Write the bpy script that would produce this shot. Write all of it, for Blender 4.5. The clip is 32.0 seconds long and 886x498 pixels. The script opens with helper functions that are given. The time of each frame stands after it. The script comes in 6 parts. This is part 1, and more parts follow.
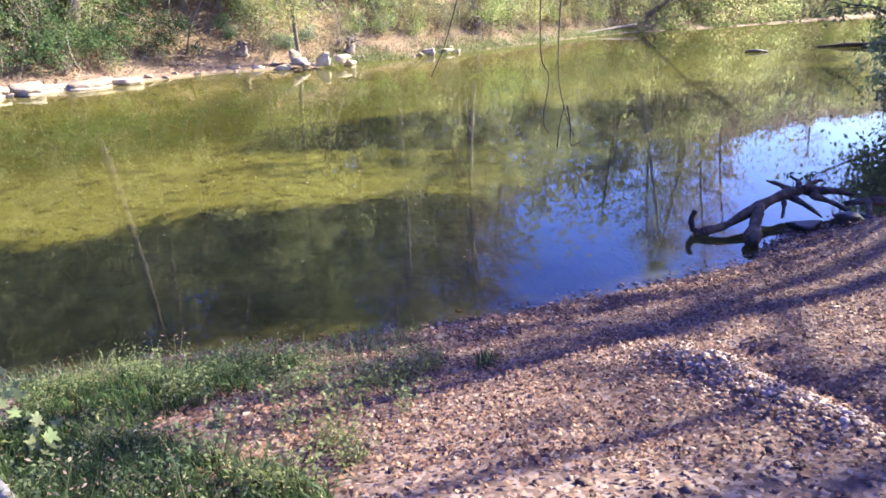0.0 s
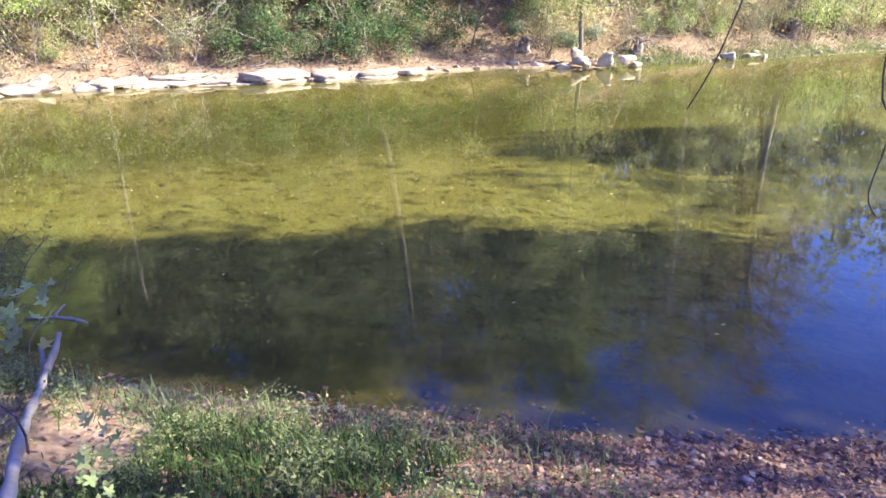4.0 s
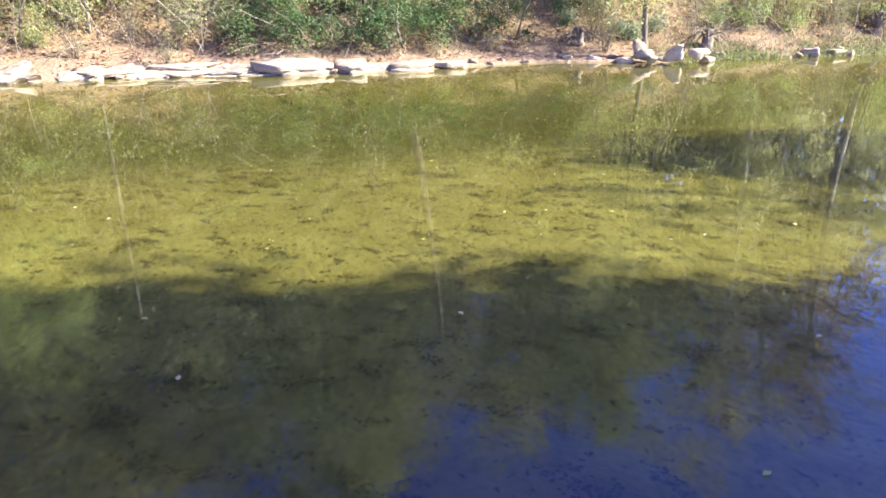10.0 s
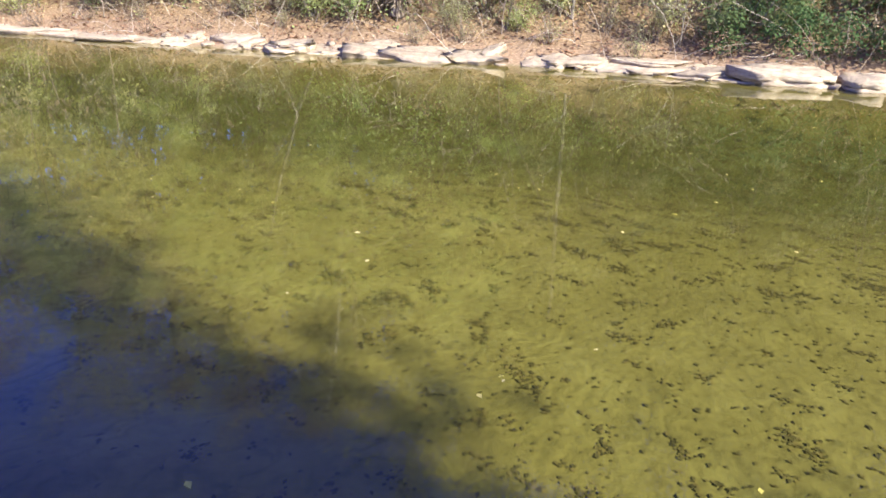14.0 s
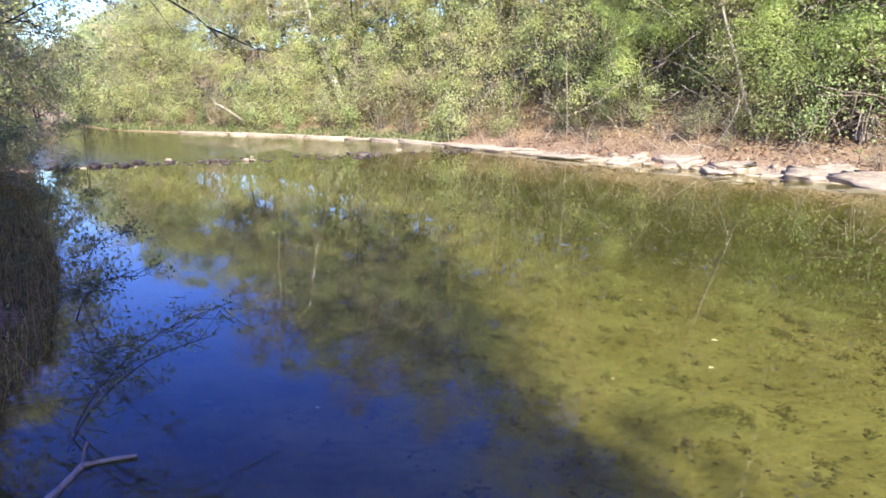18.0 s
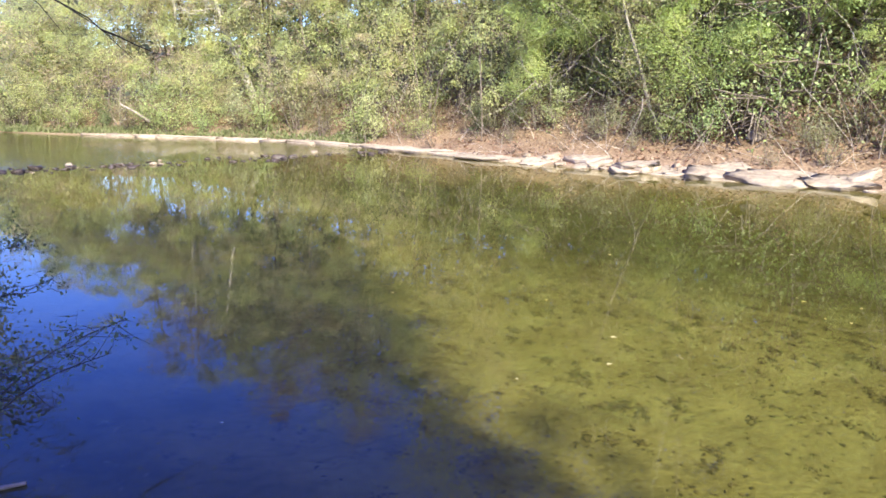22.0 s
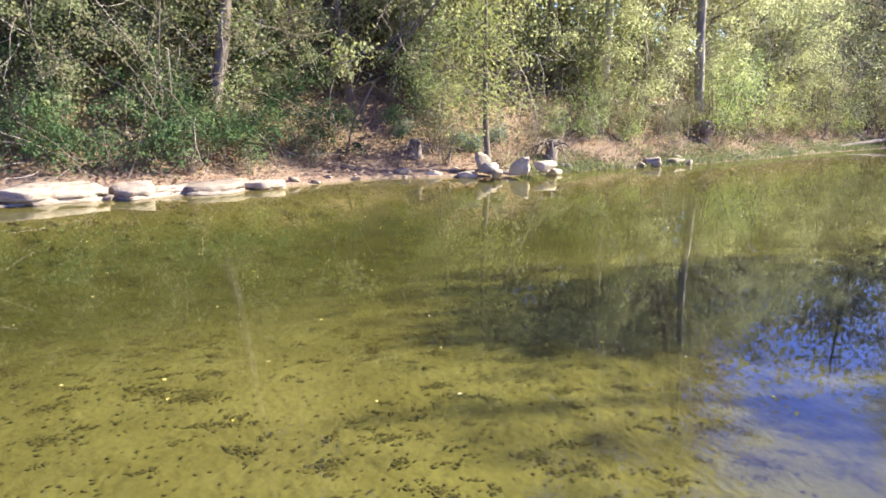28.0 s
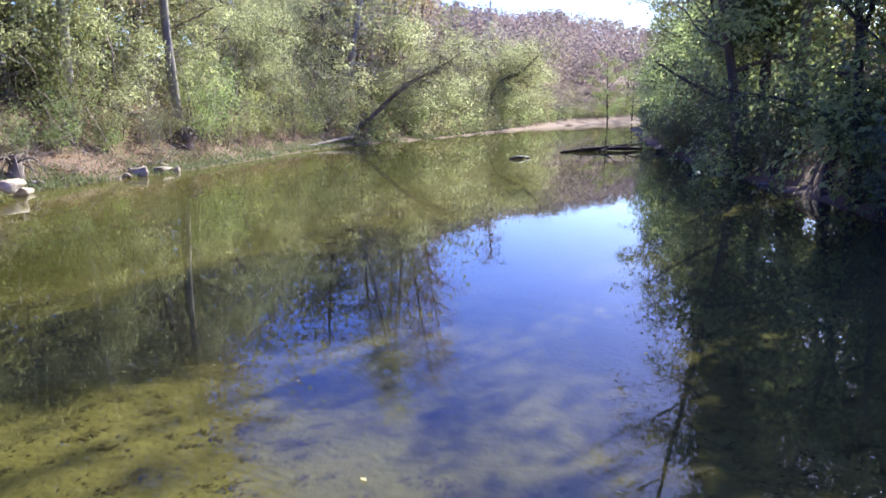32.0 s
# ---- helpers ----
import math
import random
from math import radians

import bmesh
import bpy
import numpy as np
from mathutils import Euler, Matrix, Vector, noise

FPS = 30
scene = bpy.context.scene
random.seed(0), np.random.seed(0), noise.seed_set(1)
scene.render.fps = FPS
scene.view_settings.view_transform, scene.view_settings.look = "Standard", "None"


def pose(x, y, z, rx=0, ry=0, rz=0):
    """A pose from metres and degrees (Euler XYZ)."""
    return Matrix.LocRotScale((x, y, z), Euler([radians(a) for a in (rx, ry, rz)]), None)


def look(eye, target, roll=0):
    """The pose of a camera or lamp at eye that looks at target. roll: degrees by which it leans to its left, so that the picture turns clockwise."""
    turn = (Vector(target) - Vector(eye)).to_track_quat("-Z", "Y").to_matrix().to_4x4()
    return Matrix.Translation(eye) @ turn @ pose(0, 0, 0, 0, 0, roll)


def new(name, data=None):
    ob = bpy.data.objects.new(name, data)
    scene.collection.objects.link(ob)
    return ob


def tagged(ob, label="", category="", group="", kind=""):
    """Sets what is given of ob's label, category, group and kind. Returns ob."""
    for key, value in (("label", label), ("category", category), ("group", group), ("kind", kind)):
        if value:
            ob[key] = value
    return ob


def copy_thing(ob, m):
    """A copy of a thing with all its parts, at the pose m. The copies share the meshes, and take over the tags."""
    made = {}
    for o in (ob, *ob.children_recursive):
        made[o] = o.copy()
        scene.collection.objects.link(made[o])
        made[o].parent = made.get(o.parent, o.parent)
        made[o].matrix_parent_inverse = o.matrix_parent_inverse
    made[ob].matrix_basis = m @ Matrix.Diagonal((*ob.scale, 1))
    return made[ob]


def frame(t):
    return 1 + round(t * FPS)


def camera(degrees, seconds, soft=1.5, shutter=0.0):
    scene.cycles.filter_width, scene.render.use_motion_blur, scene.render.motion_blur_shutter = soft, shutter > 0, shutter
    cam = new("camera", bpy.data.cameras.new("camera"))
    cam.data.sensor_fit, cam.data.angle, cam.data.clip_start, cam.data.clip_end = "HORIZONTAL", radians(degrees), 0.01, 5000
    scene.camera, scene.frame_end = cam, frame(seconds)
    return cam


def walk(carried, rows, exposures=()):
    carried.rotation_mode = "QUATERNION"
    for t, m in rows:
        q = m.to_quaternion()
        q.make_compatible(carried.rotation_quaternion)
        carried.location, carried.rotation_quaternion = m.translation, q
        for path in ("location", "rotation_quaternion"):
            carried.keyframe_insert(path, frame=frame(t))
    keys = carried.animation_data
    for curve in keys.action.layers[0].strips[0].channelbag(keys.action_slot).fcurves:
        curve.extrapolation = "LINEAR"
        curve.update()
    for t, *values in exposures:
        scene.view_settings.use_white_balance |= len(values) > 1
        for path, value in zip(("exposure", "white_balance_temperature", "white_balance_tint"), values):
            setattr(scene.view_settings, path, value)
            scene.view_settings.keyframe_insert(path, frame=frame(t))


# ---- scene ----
cam = camera(65.5, 32.0, soft=1.65)
PATH = [
    (0, (2.738, -2.559, 3.1), (2.407, -0.717, 2.396), -0.9),
    (0.5, (2.84, -2.306, 3.096), (2.409, -0.485, 2.393), -1.0),
    (1, (2.89, -2.07, 3.103), (2.42, -0.258, 2.399), -1.0),
    (1.5, (2.896, -1.902, 3.102), (2.215, -0.157, 2.4), -0.5),
    (2, (2.93, -1.754, 3.083), (2.03, -0.112, 2.381), -0.3),
    (2.5, (2.934, -1.633, 3.073), (1.966, -0.03, 2.371), -0.3),
    (3, (2.895, -1.472, 3.059), (1.895, 0.111, 2.357), -0.3),
    (3.5, (2.78, -1.219, 3.055), (1.762, 0.352, 2.352), -0.4),
    (4, (2.618, -0.956, 3.059), (1.59, 0.608, 2.355), -0.4),
    (4.5, (2.443, -0.738, 3.057), (1.407, 0.821, 2.353), -0.2),
    (6.5, (1.699, -0.291, 2.673), (0.655, 1.269, 1.984), -0.2),
    (7, (1.502, -0.156, 2.613), (0.458, 1.401, 1.918), -0.1),
    (7.5, (1.359, 0.031, 2.534), (0.309, 1.584, 1.837), -0.0),
    (8, (1.218, 0.232, 2.44), (0.161, 1.781, 1.744), 0.0),
    (8.5, (1.022, 0.503, 2.336), (-0.045, 2.047, 1.645), -0.1),
    (9, (0.727, 0.844, 2.215), (-0.347, 2.386, 1.531), -0.1),
    (9.5, (0.369, 1.207, 2.207), (-0.705, 2.749, 1.523), -0.0),
    (10, (-0.055, 1.657, 2.223), (-1.127, 3.199, 1.535), -0.0),
    (10.5, (-0.476, 2.205, 2.223), (-1.55, 3.745, 1.532), 0.0),
    (11, (-0.91, 2.797, 2.202), (-1.984, 4.336, 1.509), 0.0),
    (11.5, (-1.285, 3.401, 2.214), (-2.362, 4.935, 1.518), -0.0),
    (12, (-1.596, 3.911, 2.214), (-2.786, 5.357, 1.513), 0.2),
    (12.5, (-1.817, 4.371, 2.193), (-3.184, 5.649, 1.488), 0.4),
    (13, (-1.854, 4.568, 2.181), (-3.392, 5.631, 1.469), 0.9),
    (13.5, (-1.791, 4.608, 2.187), (-3.488, 5.381, 1.465), 1.3),
    (14, (-1.709, 4.607, 2.203), (-3.507, 5.091, 1.472), 1.5),
    (14.5, (-1.669, 4.604, 2.204), (-3.515, 4.842, 1.472), 1.2),
    (16.5, (-1.632, 5.403, 1.973), (-3.572, 5.139, 1.565), -0.3),
    (17, (-1.574, 5.391, 1.979), (-3.488, 4.978, 1.571), -0.2),
    (17.5, (-1.541, 5.304, 1.981), (-3.412, 4.726, 1.573), -0.0),
    (18, (-1.542, 5.307, 1.988), (-3.361, 4.583, 1.579), 0.1),
    (18.5, (-1.536, 5.329, 2.006), (-3.312, 4.506, 1.595), 0.3),
    (19, (-1.54, 5.342, 2.01), (-3.301, 4.488, 1.598), 0.3),
    (19.5, (-1.546, 5.351, 2.009), (-3.297, 4.476, 1.597), 0.3),
    (20, (-1.541, 5.374, 2.015), (-3.284, 4.484, 1.603), 0.4),
    (20.5, (-1.536, 5.396, 2.023), (-3.274, 4.498, 1.61), 0.3),
    (21, (-1.539, 5.41, 2.027), (-3.304, 4.564, 1.615), 0.3),
    (21.5, (-1.544, 5.416, 2.032), (-3.368, 4.705, 1.621), 0.1),
    (22, (-1.532, 5.448, 2.058), (-3.422, 4.938, 1.649), 0.1),
    (22.5, (-1.569, 5.477, 2.04), (-3.502, 5.163, 1.635), -0.0),
    (23, (-1.603, 5.474, 2.053), (-3.56, 5.393, 1.649), -0.1),
    (23.5, (-1.664, 5.496, 2.049), (-3.616, 5.673, 1.648), -0.3),
    (24, (-1.618, 5.519, 2.041), (-3.531, 5.947, 1.643), -0.6),
    (24.5, (-1.624, 5.569, 2.032), (-3.47, 6.231, 1.636), -0.8),
    (25, (-1.65, 5.607, 2.01), (-3.403, 6.484, 1.614), -1.0),
    (25.5, (-1.645, 5.628, 1.998), (-3.287, 6.7, 1.603), -1.1),
    (27.5, (-1.654, 5.485, 2.17), (-2.583, 7.209, 1.766), 0.3),
    (28, (-1.607, 5.481, 2.212), (-2.349, 7.294, 1.808), 0.1),
    (28.5, (-1.589, 5.451, 2.264), (-2.114, 7.338, 1.859), 0.3),
    (29, (-1.564, 5.425, 2.282), (-1.858, 7.361, 1.879), 0.2),
    (29.5, (-1.562, 5.437, 2.294), (-1.615, 7.396, 1.892), 0.1),
    (30, (-1.566, 5.454, 2.284), (-1.387, 7.406, 1.885), -0.2),
    (30.5, (-1.591, 5.465, 2.276), (-1.194, 7.385, 1.879), -0.5),
    (31, (-1.64, 5.477, 2.27), (-1.082, 7.357, 1.874), -0.7),
    (31.5, (-1.667, 5.445, 2.277), (-1.066, 7.311, 1.881), -0.7),
    (32, (-1.702, 5.418, 2.28), (-1.081, 7.277, 1.883), -0.7),
]
walk(cam, [(t, look(eye, target, roll)) for t, eye, target, roll in PATH],
     exposures=[(0.0, 2.45, 6250, 2.0), (5.0, 2.5, 6250, 2.0), (10.0, 2.5, 6300, 2.0), (13.0, 1.98, 6400, 3.0), (17.0, 1.84, 6150, 3.0), (21.0, 1.87, 6150, 3.0), (25.0, 1.75, 6450, 3.5), (28.0, 2.05, 6300, 4.0), (29.0, 2.0, 6100, 5.0), (30.0, 1.78, 5800, 6.0), (32.0, 1.68, 5600, 7.0)])

# ---- light ----
SUN_AZ = math.atan2(0.87, 0.50)      # clockwise from +y, towards +x
SUN_EL = radians(36)
world = bpy.data.worlds.new("sky")
scene.world = world
world.use_nodes = True
wn = world.node_tree.nodes
sky = wn.new("ShaderNodeTexSky")
sky.sky_type = "NISHITA"
sky.sun_disc = False
sky.sun_elevation = SUN_EL
sky.sun_rotation = SUN_AZ
sky.air_density, sky.dust_density, sky.ozone_density = 1.0, 0.8, 3.0
deep = wn.new("ShaderNodeHueSaturation")
deep.inputs["Saturation"].default_value = 1.38
deep.inputs["Hue"].default_value = 0.54
world.node_tree.links.new(sky.outputs[0], deep.inputs["Color"])
world.node_tree.links.new(deep.outputs[0], wn["Background"].inputs[0])
wn["Background"].inputs[1].default_value = 0.15
sun_data = bpy.data.lights.new("sun", "SUN")
sun_data.energy, sun_data.angle, sun_data.color = 5.0, radians(0.55), (1.0, 0.93, 0.82)
sun = new("sun", sun_data)
sun.matrix_world = look((0, 0, 60), (-math.sin(SUN_AZ) * math.cos(SUN_EL), -math.cos(SUN_AZ) * math.cos(SUN_EL), 60 - math.sin(SUN_EL)))

rng = np.random.default_rng(7)


# ---- materials ----
def node_material(name):
    m = bpy.data.materials.new(name)
    m.use_nodes = True
    t = m.node_tree
    t.nodes.clear()
    out = t.nodes.new("ShaderNodeOutputMaterial")
    return m, t, out


def add(t, kind, **values):
    n = t.nodes.new(kind)
    for key, value in values.items():
        n.inputs[key.replace("_", " ")].default_value = value
    return n


def ramp(t, source, stops, interpolation="LINEAR"):
    r = t.nodes.new("ShaderNodeValToRGB")
    r.color_ramp.interpolation = interpolation
    e = r.color_ramp.elements
    while len(e) < len(stops):
        e.new(0.5)
    for el, (p, c) in zip(e, stops):
        el.position, el.color = p, (*c, 1) if len(c) == 3 else c
    t.links.new(source, r.inputs[0])
    return r.outputs[0]


def grey(v):
    return (v, v, v)


def blend(t, fac, a, b, mode="MIX"):
    m = t.nodes.new("ShaderNodeMix")
    m.data_type, m.blend_type = "RGBA", mode
    for source, slot in ((fac, 0), (a, 6), (b, 7)):
        if isinstance(source, bpy.types.NodeSocket):
            t.links.new(source, m.inputs[slot])
        else:
            m.inputs[slot].default_value = source if slot == 0 else (*source, 1)
    return m.outputs[2]


def calc(t, op, a, b=0.0, clamp=False):
    m = t.nodes.new("ShaderNodeMath")
    m.operation, m.use_clamp = op, clamp
    for i, v in enumerate((a, b)):
        if isinstance(v, bpy.types.NodeSocket):
            t.links.new(v, m.inputs[i])
        else:
            m.inputs[i].default_value = v
    return m.outputs[0]


def place_of(t):
    g = t.nodes.new("ShaderNodeNewGeometry")
    return g.outputs["Position"]


def noise_of(t, where, scale, detail=4.0, rough=0.55, distortion=0.0):
    n = add(t, "ShaderNodeTexNoise", Scale=scale, Detail=detail, Roughness=rough, Distortion=distortion)
    t.links.new(where, n.inputs["Vector"])
    return n.outputs["Fac"]


def bump_of(t, height, strength, distance):
    b = add(t, "ShaderNodeBump", Strength=strength, Distance=distance)
    t.links.new(height, b.inputs["Height"])
    return b.outputs[0]


def leaf_material(name, stops, glow=0.45, spread=0.16):
    """Thin leaves: colour varies leaf by leaf and plant by plant; light shines through."""
    m, t, out = node_material(name)
    g = t.nodes.new("ShaderNodeNewGeometry")
    info = t.nodes.new("ShaderNodeObjectInfo")
    col = ramp(t, g.outputs["Random Per Island"], stops)
    hsv = t.nodes.new("ShaderNodeHueSaturation")
    t.links.new(col, hsv.inputs["Color"])
    t.links.new(calc(t, "ADD", calc(t, "MULTIPLY", info.outputs["Random"], 0.05), 0.475), hsv.inputs["Hue"])
    t.links.new(calc(t, "ADD", calc(t, "MULTIPLY", info.outputs["Random"], spread * 2), 1.25 - spread), hsv.inputs["Value"])
    hsv.inputs["Saturation"].default_value = 0.80
    d = t.nodes.new("ShaderNodeBsdfPrincipled")
    d.inputs["Roughness"].default_value = 0.55
    d.inputs["Specular IOR Level"].default_value = 0.15
    tr = t.nodes.new("ShaderNodeBsdfTranslucent")
    t.links.new(hsv.outputs[0], d.inputs["Base Color"])
    warm = blend(t, 1.0, hsv.outputs[0], (1.0, 0.97, 0.70), "MULTIPLY")
    t.links.new(warm, tr.inputs["Color"])
    mix = t.nodes.new("ShaderNodeMixShader")
    mix.inputs[0].default_value = glow
    t.links.new(d.outputs[0], mix.inputs[1])
    t.links.new(tr.outputs[0], mix.inputs[2])
    t.links.new(mix.outputs[0], out.inputs[0])
    return m


def solid_material(name, stops, scale=6.0, rough=0.85, bump=0.4, distance=0.02, stretch=(1, 1, 1), detail=6.0, fine=0.0):
    """Bark, stone, dead wood: noise at two scales over the real size of the thing."""
    m, t, out = node_material(name)
    tc = t.nodes.new("ShaderNodeTexCoord")
    mp = t.nodes.new("ShaderNodeMapping")
    mp.inputs["Scale"].default_value = stretch
    t.links.new(tc.outputs["Object"], mp.inputs[0])
    a = noise_of(t, mp.outputs[0], scale, detail, 0.62, 0.4)
    b = noise_of(t, mp.outputs[0], scale * 0.17, 3.0, 0.5)
    col = ramp(t, calc(t, "ADD", calc(t, "MULTIPLY", a, 0.65), calc(t, "MULTIPLY", b, 0.35)), stops)
    info = t.nodes.new("ShaderNodeObjectInfo")
    hsv = t.nodes.new("ShaderNodeHueSaturation")
    t.links.new(col, hsv.inputs["Color"])
    t.links.new(calc(t, "ADD", calc(t, "MULTIPLY", info.outputs["Random"], 0.35), 0.82), hsv.inputs["Value"])
    p = t.nodes.new("ShaderNodeBsdfPrincipled")
    p.inputs["Roughness"].default_value = rough
    p.inputs["Specular IOR Level"].default_value = 0.3
    t.links.new(hsv.outputs[0], p.inputs["Base Color"])
    t.links.new(bump_of(t, a, bump, distance), p.inputs["Normal"])
    t.links.new(p.outputs[0], out.inputs[0])
    return m


def island_material(name, stops, rough=0.8, glow=0.0):
    """Many small loose pieces in one mesh, each of its own shade."""
    m, t, out = node_material(name)
    g = t.nodes.new("ShaderNodeNewGeometry")
    col = ramp(t, g.outputs["Random Per Island"], stops)
    n = noise_of(t, g.outputs["Position"], 60.0, 3.0)
    col = blend(t, 0.35, col, ramp(t, n, [(0.3, grey(0.45)), (0.7, grey(1.0))]), "MULTIPLY")
    p = t.nodes.new("ShaderNodeBsdfPrincipled")
    p.inputs["Roughness"].default_value = rough
    p.inputs["Specular IOR Level"].default_value = 0.25
    t.links.new(col, p.inputs["Base Color"])
    last = p.outputs[0]
    if glow:
        tr = t.nodes.new("ShaderNodeBsdfTranslucent")
        t.links.new(col, tr.inputs[0])
        mix = t.nodes.new("ShaderNodeMixShader")
        mix.inputs[0].default_value = glow
        t.links.new(last, mix.inputs[1])
        t.links.new(tr.outputs[0], mix.inputs[2])
        last = mix.outputs[0]
    t.links.new(last, out.inputs[0])
    return m


def ground_material():
    m, t, out = node_material("river_ground")
    where = place_of(t)
    xyz = t.nodes.new("ShaderNodeSeparateXYZ")
    t.links.new(where, xyz.inputs[0])
    zone = t.nodes.new("ShaderNodeAttribute")
    zone.attribute_name = "gravel"
    big, mid, fine = noise_of(t, where, 0.25, 4.0), noise_of(t, where, 1.6, 5.0), noise_of(t, where, 14.0, 5.0)
    # silt and algae of the bed, with sand ripples
    silt = ramp(t, mid, [(0.25, (0.127, 0.11, 0.053)), (0.5, (0.163, 0.143, 0.070)), (0.75, (0.207, 0.184, 0.094))])
    silt = blend(t, 0.4, silt, ramp(t, big, [(0.3, (0.65, 0.7, 0.5)), (0.7, (1.0, 1.0, 1.0))]), "MULTIPLY")
    silt = blend(t, 0.35, silt, ramp(t, fine, [(0.35, grey(0.55)), (0.65, grey(1.0))]), "MULTIPLY")
    # bed painted darker green with depth, for light lost in the water
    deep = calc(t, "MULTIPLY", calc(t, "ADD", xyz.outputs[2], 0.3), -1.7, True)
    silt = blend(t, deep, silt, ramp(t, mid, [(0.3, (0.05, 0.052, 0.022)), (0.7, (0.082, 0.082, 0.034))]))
    debris = t.nodes.new("ShaderNodeAttribute")
    debris.attribute_name = "debris"
    silt = blend(t, debris.outputs["Fac"], silt, ramp(t, mid, [(0.3, (0.04, 0.034, 0.018)), (0.7, (0.12, 0.10, 0.05))]))
    wave = t.nodes.new("ShaderNodeTexWave")
    wave.inputs["Scale"].default_value = 1.75
    wave.inputs["Distortion"].default_value = 12.0
    wave.inputs["Detail"].default_value = 2.0
    wave.inputs["Detail Scale"].default_value = 1.4
    mp = t.nodes.new("ShaderNodeMapping")
    mp.inputs["Rotation"].default_value = (0, 0, radians(-40))
    t.links.new(where, mp.inputs[0])
    t.links.new(mp.outputs[0], wave.inputs[0])
    # broken patches in which the ripple troughs are coloured darker
    patchy = ramp(t, noise_of(t, where, 2.3, 4.0), [(0.40, grey(0.0)), (0.66, grey(0.36))])
    silt = blend(t, patchy, silt, ramp(t, wave.outputs["Fac"], [(0.0, (0.42, 0.4, 0.36)), (0.3, (1, 1, 1))]), "MULTIPLY")
    drift = ramp(t, noise_of(t, where, 4.5, 6.0, 0.65), [(0.57, grey(0.0)), (0.68, grey(0.6))])
    silt = blend(t, drift, silt, (0.075, 0.068, 0.035))
    # leaf mould of the woods
    mould = ramp(t, fine, [(0.28, (0.06, 0.04, 0.024)), (0.48, (0.17, 0.11, 0.062)), (0.66, (0.29, 0.195, 0.115)), (0.8, (0.42, 0.31, 0.20))])
    mould = blend(t, 0.6, mould, ramp(t, mid, [(0.3, grey(0.5)), (0.7, grey(1.15))]), "MULTIPLY")
    # gravel with dirt and crushed leaves
    cell = add(t, "ShaderNodeTexVoronoi", Scale=26.0)
    t.links.new(where, cell.inputs["Vector"])
    stones = ramp(t, cell.outputs["Color"], [(0.1, (0.080, 0.048, 0.037)), (0.5, (0.152, 0.096, 0.076)), (0.9, (0.264, 0.192, 0.160))])
    stones = blend(t, 0.6, stones, ramp(t, mid, [(0.3, grey(0.45)), (0.7, grey(1.1))]), "MULTIPLY")
    clay = ramp(t, fine, [(0.3, (0.11, 0.072, 0.05)), (0.5, (0.22, 0.145, 0.098)), (0.72, (0.35, 0.25, 0.175))])
    low = calc(t, "SUBTRACT", 1.5, calc(t, "MULTIPLY", calc(t, "ADD", xyz.outputs[2], calc(t, "MULTIPLY", mid, 0.9)), 1.1), True)
    mould = blend(t, low, mould, clay)
    land = blend(t, zone.outputs["Fac"], mould, stones)
    wet = calc(t, "MULTIPLY", calc(t, "ADD", xyz.outputs[2], calc(t, "MULTIPLY", fine, 0.08)), 9.0)
    wet = calc(t, "ADD", wet, 0.1, True)
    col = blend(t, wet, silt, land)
    p = t.nodes.new("ShaderNodeBsdfPrincipled")
    p.inputs["Roughness"].default_value = 0.9
    p.inputs["Specular IOR Level"].default_value = 0.2
    t.links.new(col, p.inputs["Base Color"])
    h = calc(t, "ADD", calc(t, "MULTIPLY", fine, 0.45), calc(t, "MULTIPLY", wave.outputs["Fac"], 0.06))
    t.links.new(bump_of(t, h, 0.8, 0.035), p.inputs["Normal"])
    t.links.new(p.outputs[0], out.inputs[0])
    return m


def woods_material(name, hues, glow=0.4, patch=0.3):
    """Foliage of a whole wood: patches of different plants, leaf by leaf uneven."""
    m, t, out = node_material(name)
    g = t.nodes.new("ShaderNodeNewGeometry")
    n = noise_of(t, g.outputs["Position"], patch, 3.0, 0.6)
    col = ramp(t, n, hues)
    col = blend(t, 0.75, col, ramp(t, g.outputs["Random Per Island"], [(0.0, grey(0.72)), (0.6, grey(0.95)), (1.0, (1.18, 1.14, 1.02))]), "MULTIPLY")
    d = t.nodes.new("ShaderNodeBsdfDiffuse")
    tr = t.nodes.new("ShaderNodeBsdfTranslucent")
    t.links.new(col, d.inputs[0])
    t.links.new(col, tr.inputs[0])
    mix = t.nodes.new("ShaderNodeMixShader")
    mix.inputs[0].default_value = glow
    t.links.new(d.outputs[0], mix.inputs[1])
    t.links.new(tr.outputs[0], mix.inputs[2])
    t.links.new(mix.outputs[0], out.inputs[0])
    return m


